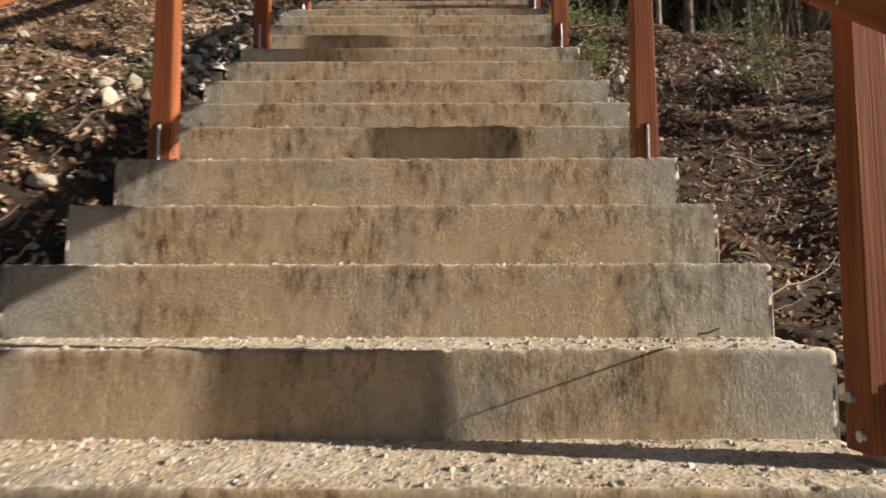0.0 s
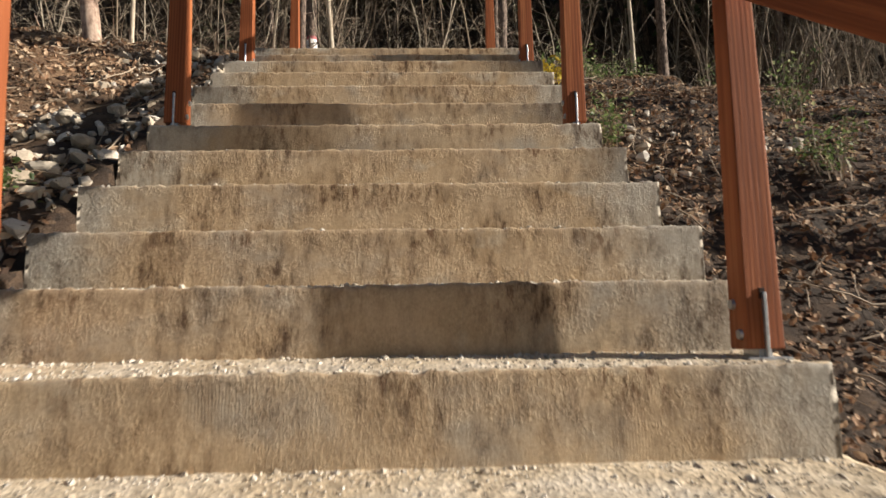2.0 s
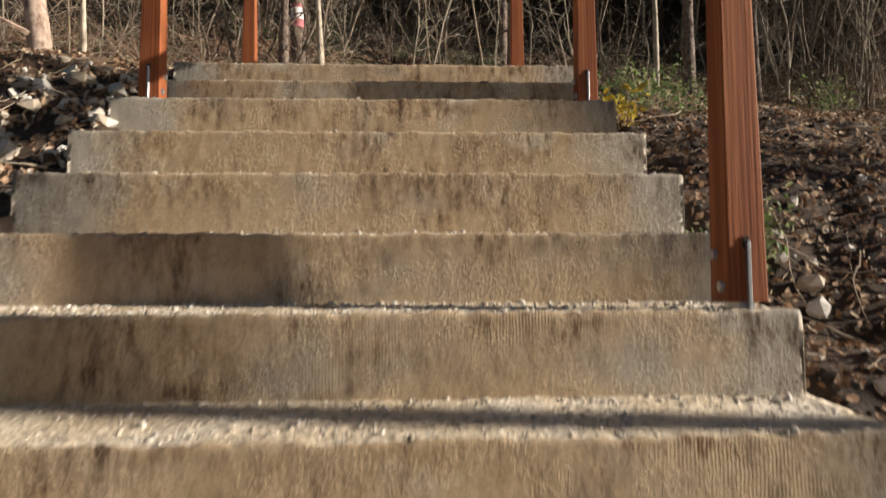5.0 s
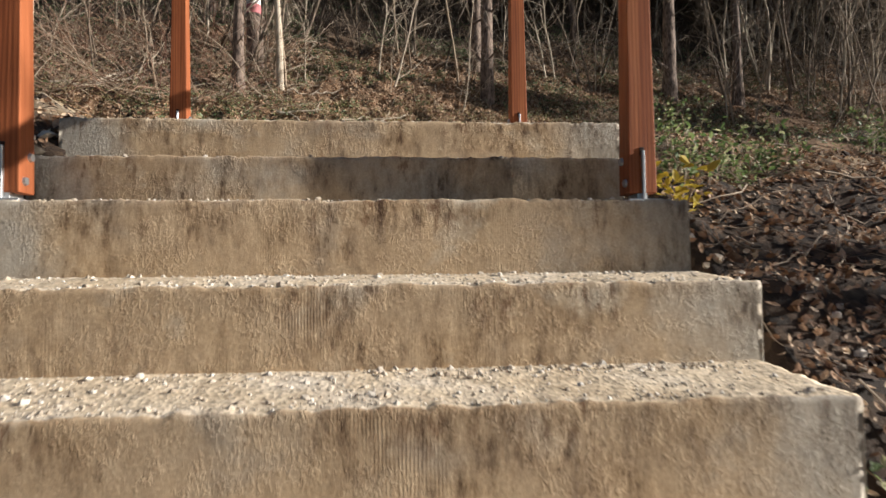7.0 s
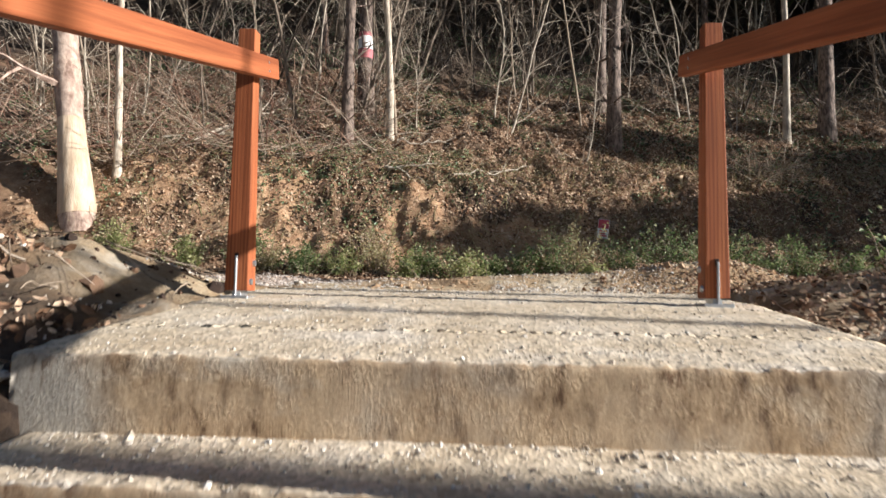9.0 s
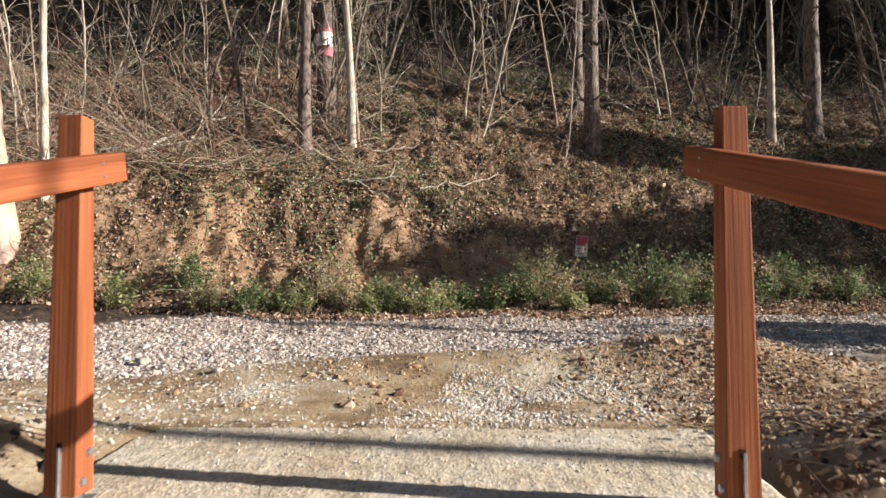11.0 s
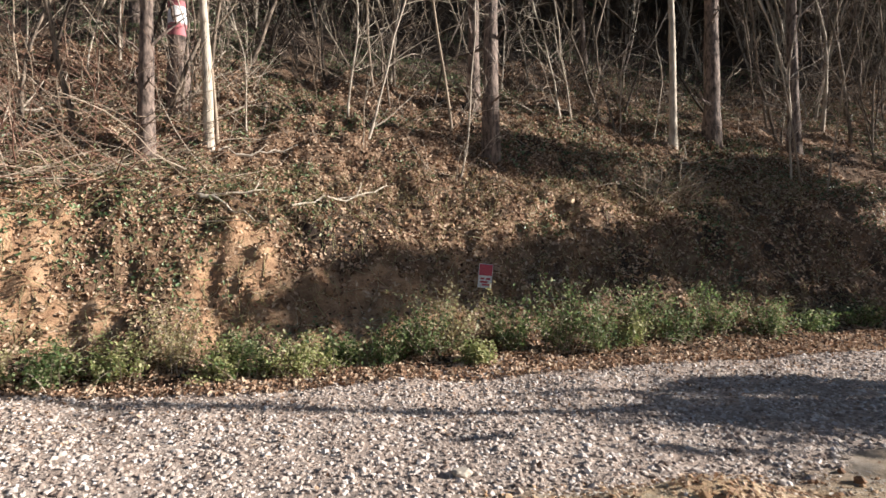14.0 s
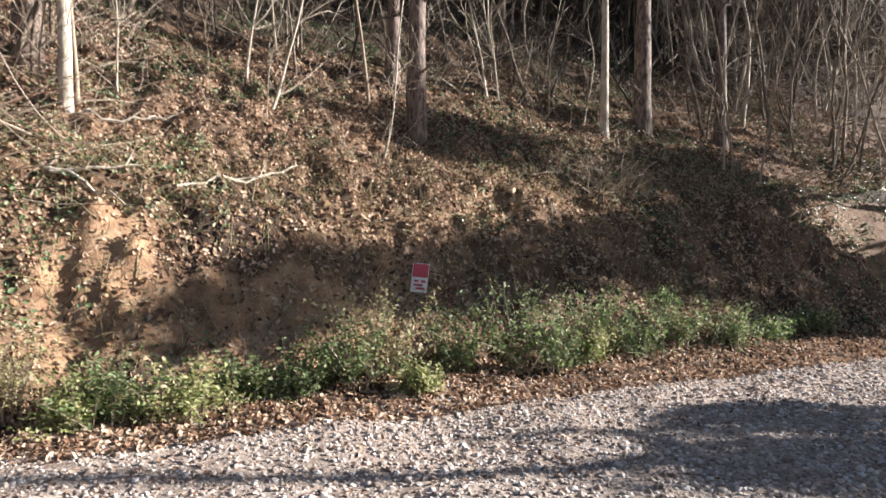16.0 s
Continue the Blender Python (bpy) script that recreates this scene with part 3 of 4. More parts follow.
def rail(p, q, side):
    """A stained board between two posts, screwed to each."""
    p, q = Vector(p), Vector(q)
    length = (q - p).length
    w = (q - p).normalized()
    across = Vector((1, 0, 0))
    up = w.cross(across).normalized()
    across = up.cross(w)
    rot = Matrix((across, up, w)).transposed().to_4x4()
    thing = new("handrail")
    thing.matrix_world = Matrix.Translation(p) @ rot
    part("board", box(-0.022, 0.022, -0.040, 0.040, 0, length, 0.007), WOOD, thing)
    for along in (0.035, length - 0.12):
        for high in (-0.016, 0.016):
            bm = bmesh.new()
            bmesh.ops.create_cone(bm, cap_ends=True, segments=10, radius1=0.005, radius2=0.0045, depth=0.003, matrix=pose(-side * 0.0225, high, along, 0, 90, 0))
            part("screw", bm, STEEL, thing, "small steel screw head")
    return thing


K0 = 5      # index of the step numbered 0


# x, y of the foot, height of the tread, height of the post
RIGHT_POSTS = [(0.88, 0.02, STEP_Z[0], 1.09), (0.92, 1.372, 1.238, 1.09), (0.816, 2.505, 2.058, 1.09), (0.732, 3.792, 3.004, 1.09), (0.770, 5.154, STEP_Z[K0 + 13] + 0.012, 1.09), (0.715, 6.62, 4.288, 1.0)]
LEFT_POSTS = [(-0.98, 0.02, STEP_Z[0], 1.09), (-0.97, 1.39, 1.238, 1.09), (-0.968, 2.497, 2.062, 1.09), (-0.978, 3.785, 3.006, 1.09), (-1.03, 5.135, STEP_Z[K0 + 13] + 0.012, 1.09), (-1.0, 6.64, 4.288, 1.0)]
for places, side in ((RIGHT_POSTS, 1), (LEFT_POSTS, -1)):
    for x, y, z, h in places:
        post(x, y, z, h, -side)
    for (xa, ya, za, ha), (xb, yb, zb, hb) in zip(places, places[1:]):
        off = -side * (W / 2 + 0.0225)
        end = 0.10 if yb > 6 else -0.004
        a, b = Vector((xa + off, ya, za + ha - 0.13)), Vector((xb + off, yb, zb + hb - 0.13))
        way = (b - a).normalized()
        made = rail(a, b + way * end, side)
        tagged(made, "reddish-brown stained timber handrail board fixed along the posts", "handrail", "boards of the handrails")


# ---- stones and litter ----
def on_land(x, y, lift=0.0):
    return np.stack([x, y, land(x, y) + lift], -1)


def stuff(name, me, label, category):
    return tagged(new(name, me), label, category, kind="stuff")


def rand_xy(n, x0, x1, y0, y1, keep):
    x, y = RNG.uniform(x0, x1, n), RNG.uniform(y0, y1, n)
    k = keep(x, y)
    return x[k], y[k]


def beside(x, y):
    return (x < -1.12) | (x > 0.93) | (y > LAND_END + 0.05)


# gravel of the track
for s in range(3):
    x, y = rand_xy(33000, -4.5, 7.5, 8.0, 13.5, lambda x, y: (bank_u(x, y) + 0.3 * fbm(x, y, 0.8, 3, 0) > -3.0) & (bank_u(x, y) + 0.3 * fbm(x, y, 0.8, 3, 0) < -0.15))
    size = np.clip(0.0106 * np.exp(RNG.normal(0, 0.46, len(x))), 0.003, 0.030)
    stuff("gravel", scatter("gravel", STONES[s], on_land(x, y, -0.001), size, turns(len(x), 0.5), [GRAVEL]), "pale grey and brown crushed gravel on the track", "gravel")
x, y = rand_xy(22000, -2.8, 3.0, 7.0, 9.4, lambda x, y: (bank_u(x, y) < -2.8) & beside(x, y) & (fbm(x, y, 1.6, 3, 4) > -0.25))
stuff("sand_stones", scatter("sand_stones", STONES[3], on_land(x, y, 0.0), np.clip(0.004 * np.exp(RNG.normal(0, 0.55, len(x))), 0.002, 0.013), turns(len(x)), [PEBBLE]), "pale pebbles scattered over the sandy ground", "pebbles")

x, y = RNG.normal(0.2, 0.65, 16000), RNG.normal(8.02, 0.30, 16000)
k = (y > LAND_END + 0.08) & (bank_u(x, y) < -2.7) & (fbm(x, y, 2.4, 3, 2) > -0.25)
x, y = x[k], y[k]
stuff("sand_stones", scatter("sand_stones", STONES[0], on_land(x, y, 0.0), np.clip(0.0042 * np.exp(RNG.normal(0, 0.5, len(x))), 0.002, 0.013), turns(len(x)), [PALE_STONE]), "whitish gravel spilled over the sandy ground", "pebbles")
x, y = rand_xy(9000, -2.6, 3.4, 7.5, 9.4, lambda x, y: (bank_u(x, y) < -2.6) & (fbm(x, y, 1.9, 3, 3) > np.where(x > 0.6, -0.2, 0.25)))
stuff("sand_clods", scatter("sand_clods", STONES[1], on_land(x, y, -0.002), np.clip(0.007 * np.exp(RNG.normal(0, 0.6, len(x))), 0.003, 0.04), turns(len(x)), [CLOD]), "crumbled brown clods on the sandy ground", "clods")
x, y = RNG.normal(1.6, 0.45, 3400), RNG.normal(8.3, 0.32, 3400)
k = (y > LAND_END + 0.08)
x, y = x[k], y[k]
stuff("leaf_litter", scatter("leaf_litter", LEAF, on_land(x, y, 0.012), RNG.uniform(0.012, 0.035, len(x)), on_slope(turns(len(x), 0.6), x, y), [LITTER]), "brown dead leaves on the sandy mound", "leaf litter")

# rubble beside the stairs
for s in range(2):
    x, y = rand_xy(2600, -3.2, 3.2, 0.8, 7.4, lambda x, y: beside(x, y) & (fbm(x, y, 1.3, 3, 3) > np.where(x < 0, -0.2, 0.25)))
    size = np.clip(0.013 * np.exp(RNG.normal(0, 0.6, len(x))), 0.005, 0.06) * np.where(y > 5.2, 0.5, 1.0)
    stuff("rubble", scatter("rubble", STONES[s + 1], on_land(x, y, 0.004), size, turns(len(x)), [PEBBLE]), "pale broken stones lying on the soil beside the steps", "stones")

x, y = rand_xy(12000, -3.6, 4.5, 0.8, 7.2, beside)
stuff("soil_clods", scatter("soil_clods", STONES[2], on_land(x, y, 0.0), np.clip(0.007 * np.exp(RNG.normal(0, 0.7, len(x))), 0.003, 0.05), turns(len(x)), [SOIL_CLOD]), "dark crumbled clods of earth beside the steps", "clods")

x, y = -1.14 - 0.75 * RNG.random(260) ** 1.6, RNG.uniform(2.9, 5.6, 260)
stuff("rubble", scatter("rubble", STONES[4], on_land(x, y, 0.01), np.clip(0.024 * np.exp(RNG.normal(0, 0.45, len(x))), 0.01, 0.06), turns(len(x)), [PEBBLE]), "pale broken stones heaped against the steps", "stones")

# dead leaves
def litter(n, x0, x1, y0, y1, keep, label, lo=0.025, hi=0.07):
    x, y = rand_xy(n, x0, x1, y0, y1, keep)
    stuff("leaf_litter", scatter("leaf_litter", LEAF, on_land(x, y, 0.016), RNG.uniform(lo, hi, len(x)), on_slope(turns(len(x), 0.95), x, y), [LITTER]), label, "leaf litter")


litter(30000, -4.6, -1.0, 0.6, 7.4, lambda x, y: beside(x, y) & (fbm(x, y, 1.2, 3, 5) > np.where(y > 5.9, -0.15, -0.5)), "brown dead leaves lying on the soil beside the steps", 0.014, 0.05)
litter(48000, 0.85, 5.5, 0.6, 7.6, beside, "brown dead leaves lying on the soil beside the steps", 0.012, 0.042)
litter(150000, -6, 8.5, 11.4, 18.2, lambda x, y: (bank_u(x, y) > -0.4) & (RNG.random(len(x)) < np.where(bank_u(x, y) < 0.35, 1.0, np.where((bank_u(x, y) < 1.7) & (x < 1.2 + fbm(x, y, 1.5, 2, 4)) & (fbm(x, y, 1.6, 4, 3) > -0.05), 0.38, 0.97))), "brown dead leaves lying on the bank", 0.026, 0.066)
litter(50000, 3, 14, 14.5, 23, lambda x, y: (bank_u(x, y) > 2.5) & (bank_u(x, y) < 8.5), "brown dead leaves lying on the wooded slope", 0.035, 0.08)
x, y = rand_xy(3500, -6, 5, 12, 15.2, lambda x, y: (bank_u(x, y) > 0.35) & (bank_u(x, y) < 2.4))
stuff("clay_clods", scatter("clay_clods", STONES[4], on_land(x, y, 0.0), np.clip(0.013 * np.exp(RNG.normal(0, 0.6, len(x))), 0.004, 0.06), turns(len(x)), [CLOD]), "crumbled orange clay clods on the cut bank", "clods")
x, y = rand_xy(15000, -6, 9, 8.5, 13.5, lambda x, y: (bank_u(x, y) > -3.4) & (bank_u(x, y) < 0.2) & (RNG.random(len(x)) < np.clip(0.2 + 0.8 * (bank_u(x, y) + 1.6), 0.06, 1)))
stuff("leaf_litter", scatter("leaf_litter", LEAF, on_land(x, y, 0.014), RNG.uniform(0.015, 0.045, len(x)), turns(len(x), 0.45), [LITTER]), "brown dead leaves blown over the gravel", "leaf litter")

# ivy on the bank and along the slope
for s in range(2):
    x, y = rand_xy(60000, -8, 12, 12.2, 24, lambda x, y: (bank_u(x, y) > 0.4) & (fbm(x, y, 0.9, 4, 1) + 0.25 * fbm(x, y, 4, 2, 2) > np.interp(bank_u(x, y), [0.4, 1.2, 1.7, 3.2, 6, 9], [0.85, 0.65, 0.12, -0.12, -0.15, 0.1]) - 0.3 * np.clip((-1.2 - x) / 1.2, 0, 1) * (bank_u(x, y) > 1.35) - 0.1 * np.clip((x - 2.0) / 1.5, 0, 1)))
    stuff("ivy", scatter("ivy", LEAF, on_land(x, y, 0.03) + RNG.normal(0, 0.025, (len(x), 3)), RNG.uniform(0.03, 0.058, len(x)), on_slope(turns(len(x), 0.8), x, y), [IVY]), "dark green ivy leaves covering the bank", "ivy")


# ---- plants ----
def curve_path(start, way, length, n, wander, droop=0.0):
    p = [np.array(start, float)]
    d = np.array(way, float)
    d /= np.linalg.norm(d)
    for _ in range(n):
        d = d + RNG.normal(0, wander, 3) + np.array((0, 0, -droop))
        d /= np.linalg.norm(d)
        p.append(p[-1] + d * length / n)
    return np.array(p)


def herb(x, y, width, height, leaf_mat, label, leaves=700, stems=26, leaf=0.035):
    """A leafy herb clump: thin stems with small leaves along them."""
    thing = new("shrub")
    z = float(land(x, y))
    thing.location = (x, y, z)
    tubes, lp = [], []
    for _ in range(stems):
        a, r = RNG.random() * 6.283, abs(RNG.normal(0, 0.45))
        way = (math.cos(a) * r, math.sin(a) * r, 1)
        h = height * RNG.uniform(0.5, 1.1)
        root = (RNG.normal(0, width * 0.22), RNG.normal(0, width * 0.16), -0.03)
        c = curve_path(root, way, h, 7, 0.12, 0.03)
        tubes.append(tube(c, np.linspace(0.004, 0.0012, len(c)), 3))
        m = leaves // stems
        t = RNG.uniform(0.12, 1.0, m) ** 0.8 * 7
        i = np.clip(t.astype(int), 0, 6)
        q = c[i] + (c[i + 1] - c[i]) * (t - i)[:, None]
        lp.append(q + RNG.normal(0, 0.028, (m, 3)) + np.array((0, 0, 0.01)))
    v, f = joined(tubes)
    tagged(child("stalk", mesh_of("stalk", v, f, [TWIG]), thing), kind="stuff")
    lp = np.concatenate(lp)
    tagged(child("foliage", scatter("foliage", BROAD_LEAF, lp, RNG.uniform(0.6, 1.3, len(lp)) * leaf, turns(len(lp), 0.8), [leaf_mat]), thing), kind="stuff")
    return tagged(thing, label, "shrub")


OLIVE_LABEL = "yellowish-green weed clump at the edge of the gravel track"
GREEN_LABEL, DRY_LABEL = "bushy green weed with small leaves at the foot of the bank", "pale dry yellowish weed clump at the foot of the bank"
for x, u, w, h, m in ((-3.4, 0.25, 0.5, 0.45, OLIVE_HERB), (-2.6, 0.1, 0.5, 0.30, DRYHERB), (-2.15, 0.05, 0.5, 0.40, HERB), (-1.75, 0.1, 0.6, 0.38, OLIVE_HERB), (-1.35, 0.3, 0.5, 0.72, DRYHERB),
                      (-0.95, 0.05, 0.45, 0.34, OLIVE_HERB), (-0.75, 0.0, 0.5, 0.46, HERB), (-0.35, 0.0, 0.6, 0.42, OLIVE_HERB), (0.0, 0.4, 0.5, 0.30, HERB), (0.35, 0.3, 0.5, 0.50, HERB), (0.72, 0.25, 0.5, 0.55, HERB), (1.0, 0.2, 0.34, 0.85, DRYHERB), (1.15, 0.05, 0.4, 0.28, OLIVE_HERB),
                      (1.6, 0.3, 0.30, 0.55, HERB), (2.1, 0.35, 0.35, 0.80, HERB), (2.45, 0.2, 0.40, 0.60, HERB), (2.9, 0.2, 0.4, 0.35, OLIVE_HERB), (3.1, 0.35, 0.40, 0.82, HERB), (3.55, 0.3, 0.5, 0.60, HERB), (4.0, 0.35, 0.45, 0.74, HERB),
                      (4.7, 0.35, 0.6, 0.42, HERB), (5.4, 0.4, 0.7, 0.40, HERB), (6.2, 0.4, 0.7, 0.40, HERB), (-4.3, 0.3, 0.6, 0.5, OLIVE_HERB), (-5.2, 0.3, 0.6, 0.5, DRYHERB), (-2.9, 0.6, 0.4, 0.45, HERB)):
    u += RNG.uniform(-0.1, 0.15)
    h *= RNG.uniform(0.8, 1.1)
    herb(x, u + 0.2 * x + 11.95, w * 0.75, h, m, DRY_LABEL if m is DRYHERB else OLIVE_LABEL if m is OLIVE_HERB else GREEN_LABEL, 1300, 34, 0.036)
for x, y, w, h in ((1.95, 3.9, 0.22, 0.42), (1.25, 1.75, 0.2, 0.12), (1.35, 5.75, 0.35, 0.36), (1.75, 6.1, 0.35, 0.34), (1.02, 4.35, 0.12, 0.32), (1.12, 5.6, 0.25, 0.30), (2.5, 5.2, 0.3, 0.5), (-1.35, 3.15, 0.15, 0.12), (-1.55, 2.6, 0.15, 0.10), (2.9, 6.9, 0.4, 0.3), (1.7, 7.1, 0.5, 0.3), (-2.6, 7.9, 0.4, 0.35)):
    herb(x, y, w, h, HERB, "small green weed growing in the soil beside the steps", 380, 16, 0.028)
yellow = herb(0.99, 5.35, 0.08, 0.20, YELLOW, "small weed with bright yellow leaves beside the step", 60, 6, 0.05)


# ---- trees ----
def tree_meshes(height, radius, branches, bark, first=0.3, sides=9, wander=0.03, spread=1.0, reach=1.6, sub=3, each=False, tilt=0.04):
    n = max(10, int(height * 2.2))
    c = curve_path((0, 0, -0.25), (RNG.normal(0, tilt), RNG.normal(0, tilt), 1), height + 0.25, n, wander)
    r = radius * np.linspace(1, 0.35, len(c)) * (1 + 0.06 * RNG.normal(0, 1, len(c)))
    r[:3] *= (1.35, 1.2, 1.06)
    trunk = tube(c, r, sides)
    limbs = []
    for _ in range(branches):
        i = RNG.integers(int(first * n), n)
        a = RNG.random() * 6.283
        ln = reach * RNG.uniform(0.4, 1.0) * (1 - 0.5 * i / n)
        b = curve_path(c[i], (math.cos(a) * spread, math.sin(a) * spread, RNG.uniform(0.2, 1.1)), ln, 6, 0.16, -0.02)
        rb = max(0.005, r[i] * 0.32)
        limbs.append(tube(b, np.linspace(rb, 0.0025, len(b)), 4))
        for _ in range(sub):
            j = RNG.integers(2, 6)
            d = b[j] - b[j - 1] + RNG.normal(0, 0.18, 3)
            t = curve_path(b[j], d, ln * RNG.uniform(0.25, 0.5), 3, 0.15)
            limbs.append(tube(t, np.linspace(rb * 0.45, 0.0018, len(t)), 3))
    tm = mesh_of("trunk", *trunk, [bark], None, True)
    if each:
        return tm, [mesh_of("limb", *joined(limbs[i:i + 1 + sub]), [bark]) for i in range(0, len(limbs), 1 + sub)], c
    return tm, mesh_of("brush", *joined(limbs), [bark]), c


def tree(name, x, y, meshes, label, yaw=0.0, scale=1.0, lean=(0, 0), group=""):
    tm, lm, c = meshes
    thing = new(name)
    thing.matrix_world = pose(x, y, float(land(x, y)) - 0.02, lean[0], lean[1], yaw) @ Matrix.Scale(scale, 4)
    child("trunk", tm, thing)
    for me in lm if isinstance(lm, list) else [lm]:
        ob = child("limb" if isinstance(lm, list) else "brush", me, thing)
        if not isinstance(lm, list):
            tagged(ob, kind="stuff")
    return tagged(thing, label, "tree", group)


def pine_crown(parent, top, size, count=1500, leaf=1.0):
    pos = RNG.normal(0, 1, (count, 3)) * np.array((0.5, 0.5, 0.42)) * size
    pos = pos[np.abs(vnoise(pos[:, 0] * 1.3 + pos[:, 2], pos[:, 1], 1.2, 3)) > 0.12]
    return child("crown", scatter("crown", SMALL_LEAF, pos + np.array((0, 0, top)), leaf * RNG.uniform(0.18, 0.36, len(pos)), turns(len(pos)), [NEEDLES]), parent, "dark green pine needles")


PINE_LABEL = "tall pine with flaking reddish-grey bark on the bank"
big = {}
for key, x, y, r, h in (("g", -2.30, 14.63, 0.095, 9), ("f", -2.32, 16.26, 0.14, 11), ("c", 2.14, 16.03, 0.125, 11), ("h", 2.13, 17.37, 0.10, 10), ("d", 6.6, 17.75, 0.15, 11), ("e", 8.2, 17.69, 0.11, 10)):
    mm = tree_meshes(h, r, 14, PINE_BARK, 0.12, 12, 0.008, 1.0, 0.9, 3, True, 0.012)
    big[key] = tree("pine_tree", x, y, mm, "tall pine with flaking bark and a red and white paint mark" if key == "f" else PINE_LABEL, 0)
    pine_crown(big[key], h, 2.6)
tB = tree("slender_tree", -1.68, 15.06, tree_meshes(7.5, 0.065, 9, PALE_BARK, 0.5, 10, 0.014, each=True, tilt=0.01), "slender tree with smooth pale bark at the top of the bank", 40)
tI = tree("slender_tree", 5.72, 17.47, tree_meshes(7.5, 0.07, 9, PALE_BARK, 0.5, 10, 0.014, each=True, tilt=0.01), "slender tree with smooth pale bark on the slope", 110)


def trunk_of(ob):
    return next(c.data for c in ob.children if c.name.startswith("trunk"))


# painted waymark on the pine: a white band between two red ones, wrapped round the trunk
def band(parent, trunk_mesh, z0, z1, mat, name):
    co = np.array([v.co for v in trunk_mesh.vertices]).reshape(-1, 12, 3)
    cz = co[:, :, 2].mean(1)
    zs = np.linspace(z0, z1, 5)
    rings = np.stack([[[np.interp(z, cz, co[:, s, k]) for k in range(3)] for s in range(12)] for z in zs])
    mid = rings.mean(1, keepdims=True)
    rings = mid + (rings - mid) * np.array((1.04, 1.04, 1.0))
    i, j = np.meshgrid(np.arange(4), np.arange(12), indexing="ij")
    k = (j + 1) % 12
    f = np.stack([i * 12 + j, i * 12 + k, (i + 1) * 12 + k, (i + 1) * 12 + j], -1).reshape(-1, 4)
    child(name, mesh_of(name, rings.reshape(-1, 3), f, [mat], None, True), parent, "weathered paint band")


pine_f = trunk_of(big["f"])
for z0, z1, mt in ((1.02, 1.20, RED_PAINT), (1.20, 1.44, WHITE_PAINT), (1.44, 1.52, RED_PAINT)):
    band(big["f"], pine_f, z0, z1, mt, "paint_band")

# big leaning tree on the near side of the bank, bark stripped from its foot
tA = tree("stripped_tree", -5.15, 12.25, tree_meshes(8, 0.185, 8, FLAKING_BARK, 0.2, 12, 0.012, each=True), "pine with the bark stripped off its lower trunk", 0, 1.0, (0, -4))
band(tA, trunk_of(tA), 0.0, 1.25, STRIPPED, "stripped_wood")
tree("slender_tree", -4.95, 12.75, tree_meshes(7, 0.05, 8, PALE_BARK, 0.4, 8, 0.03, each=True), "slender tree with smooth pale bark on the bank", 30, 1.0, (0, 3))

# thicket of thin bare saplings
SAPLING = [tree_meshes(RNG.uniform(3.6, 6.0), RNG.uniform(0.014, 0.030), 18, m, 0.08, 5, 0.11, 0.8, 1.4, 4) for m in (GREY_BARK, PALE_BARK, GREY_BARK, GREY_BARK, SHADE_TWIG, TWIG, GREY_BARK, PALE_BARK)]
count = 0
while count < 290:
    x, u = RNG.uniform(-13, 19), 2.7 + RNG.random() ** 1.7 * 12
    y = u + 0.2 * min(9, x) + 11.95
    if (u < 3.4 and RNG.random() < 0.6) or (u < 4.6 and -1.8 < x < 7 and RNG.random() < 0.85):
        continue
    k = RNG.integers(len(SAPLING))
    tree("sapling", x, y, SAPLING[k], "thin bare leafless sapling in the thicket", RNG.random() * 360, RNG.uniform(0.7, 1.25), (RNG.normal(0, 7), RNG.normal(0, 7)), "saplings of the thicket")
    count += 1
PALE_SAPLING = [tree_meshes(RNG.uniform(4.5, 6.5), RNG.uniform(0.022, 0.036), 14, PALE_BARK, 0.15, 6, 0.07, 0.8, 1.2, 4) for _ in range(3)]
for i in range(60):
    x, u = RNG.uniform(7.5, 19), 4.2 + RNG.random() * 8
    tree("sapling", x, u + 1.8 + 11.95, PALE_SAPLING[i % 3], "slim pale bare sapling on the slope", RNG.random() * 360, RNG.uniform(0.8, 1.3), (RNG.normal(0, 4), RNG.normal(0, 4)), "saplings of the thicket")
TRUNKS = [tree_meshes(9, RNG.uniform(0.07, 0.12), 10, m, 0.3, 9, 0.02, 1.0, 1.4) for m in (PINE_BARK, GREY_BARK, PINE_BARK)]
crown = None
for i in range(120):
    x, u = RNG.uniform(-24, 34), 7.2 + 27 * RNG.random() ** 0.9
    t = tree("woodland_tree", x, u + 0.2 * min(9, max(-12, x)) + 11.95, TRUNKS[i % 3], "tall straight woodland tree with dark bark", RNG.random() * 360, RNG.uniform(0.8, 1.3), (RNG.normal(0, 2), RNG.normal(0, 2)), "trees of the wood")
    if crown is None:
        pine_crown(t, 7.8, 4.2, 1900, 1.8)
        crown = next(c.data for c in t.children if c.name.startswith("crown"))
    else:
        child("crown", crown, t, "dark green pine needles")

# extra trees out of view to the right, added to shade the deep wood
for i in range(45):
    x, u = RNG.uniform(19, 36), 11.0 + 18 * RNG.random()
    t = tree("woodland_tree", x, u + 1.8 + 11.95, TRUNKS[i % 3], "tall straight woodland tree with dark bark", RNG.random() * 360, RNG.uniform(0.7, 1.6), (0, 0), "trees of the wood")
    child("crown", crown, t, "dark green pine needles")

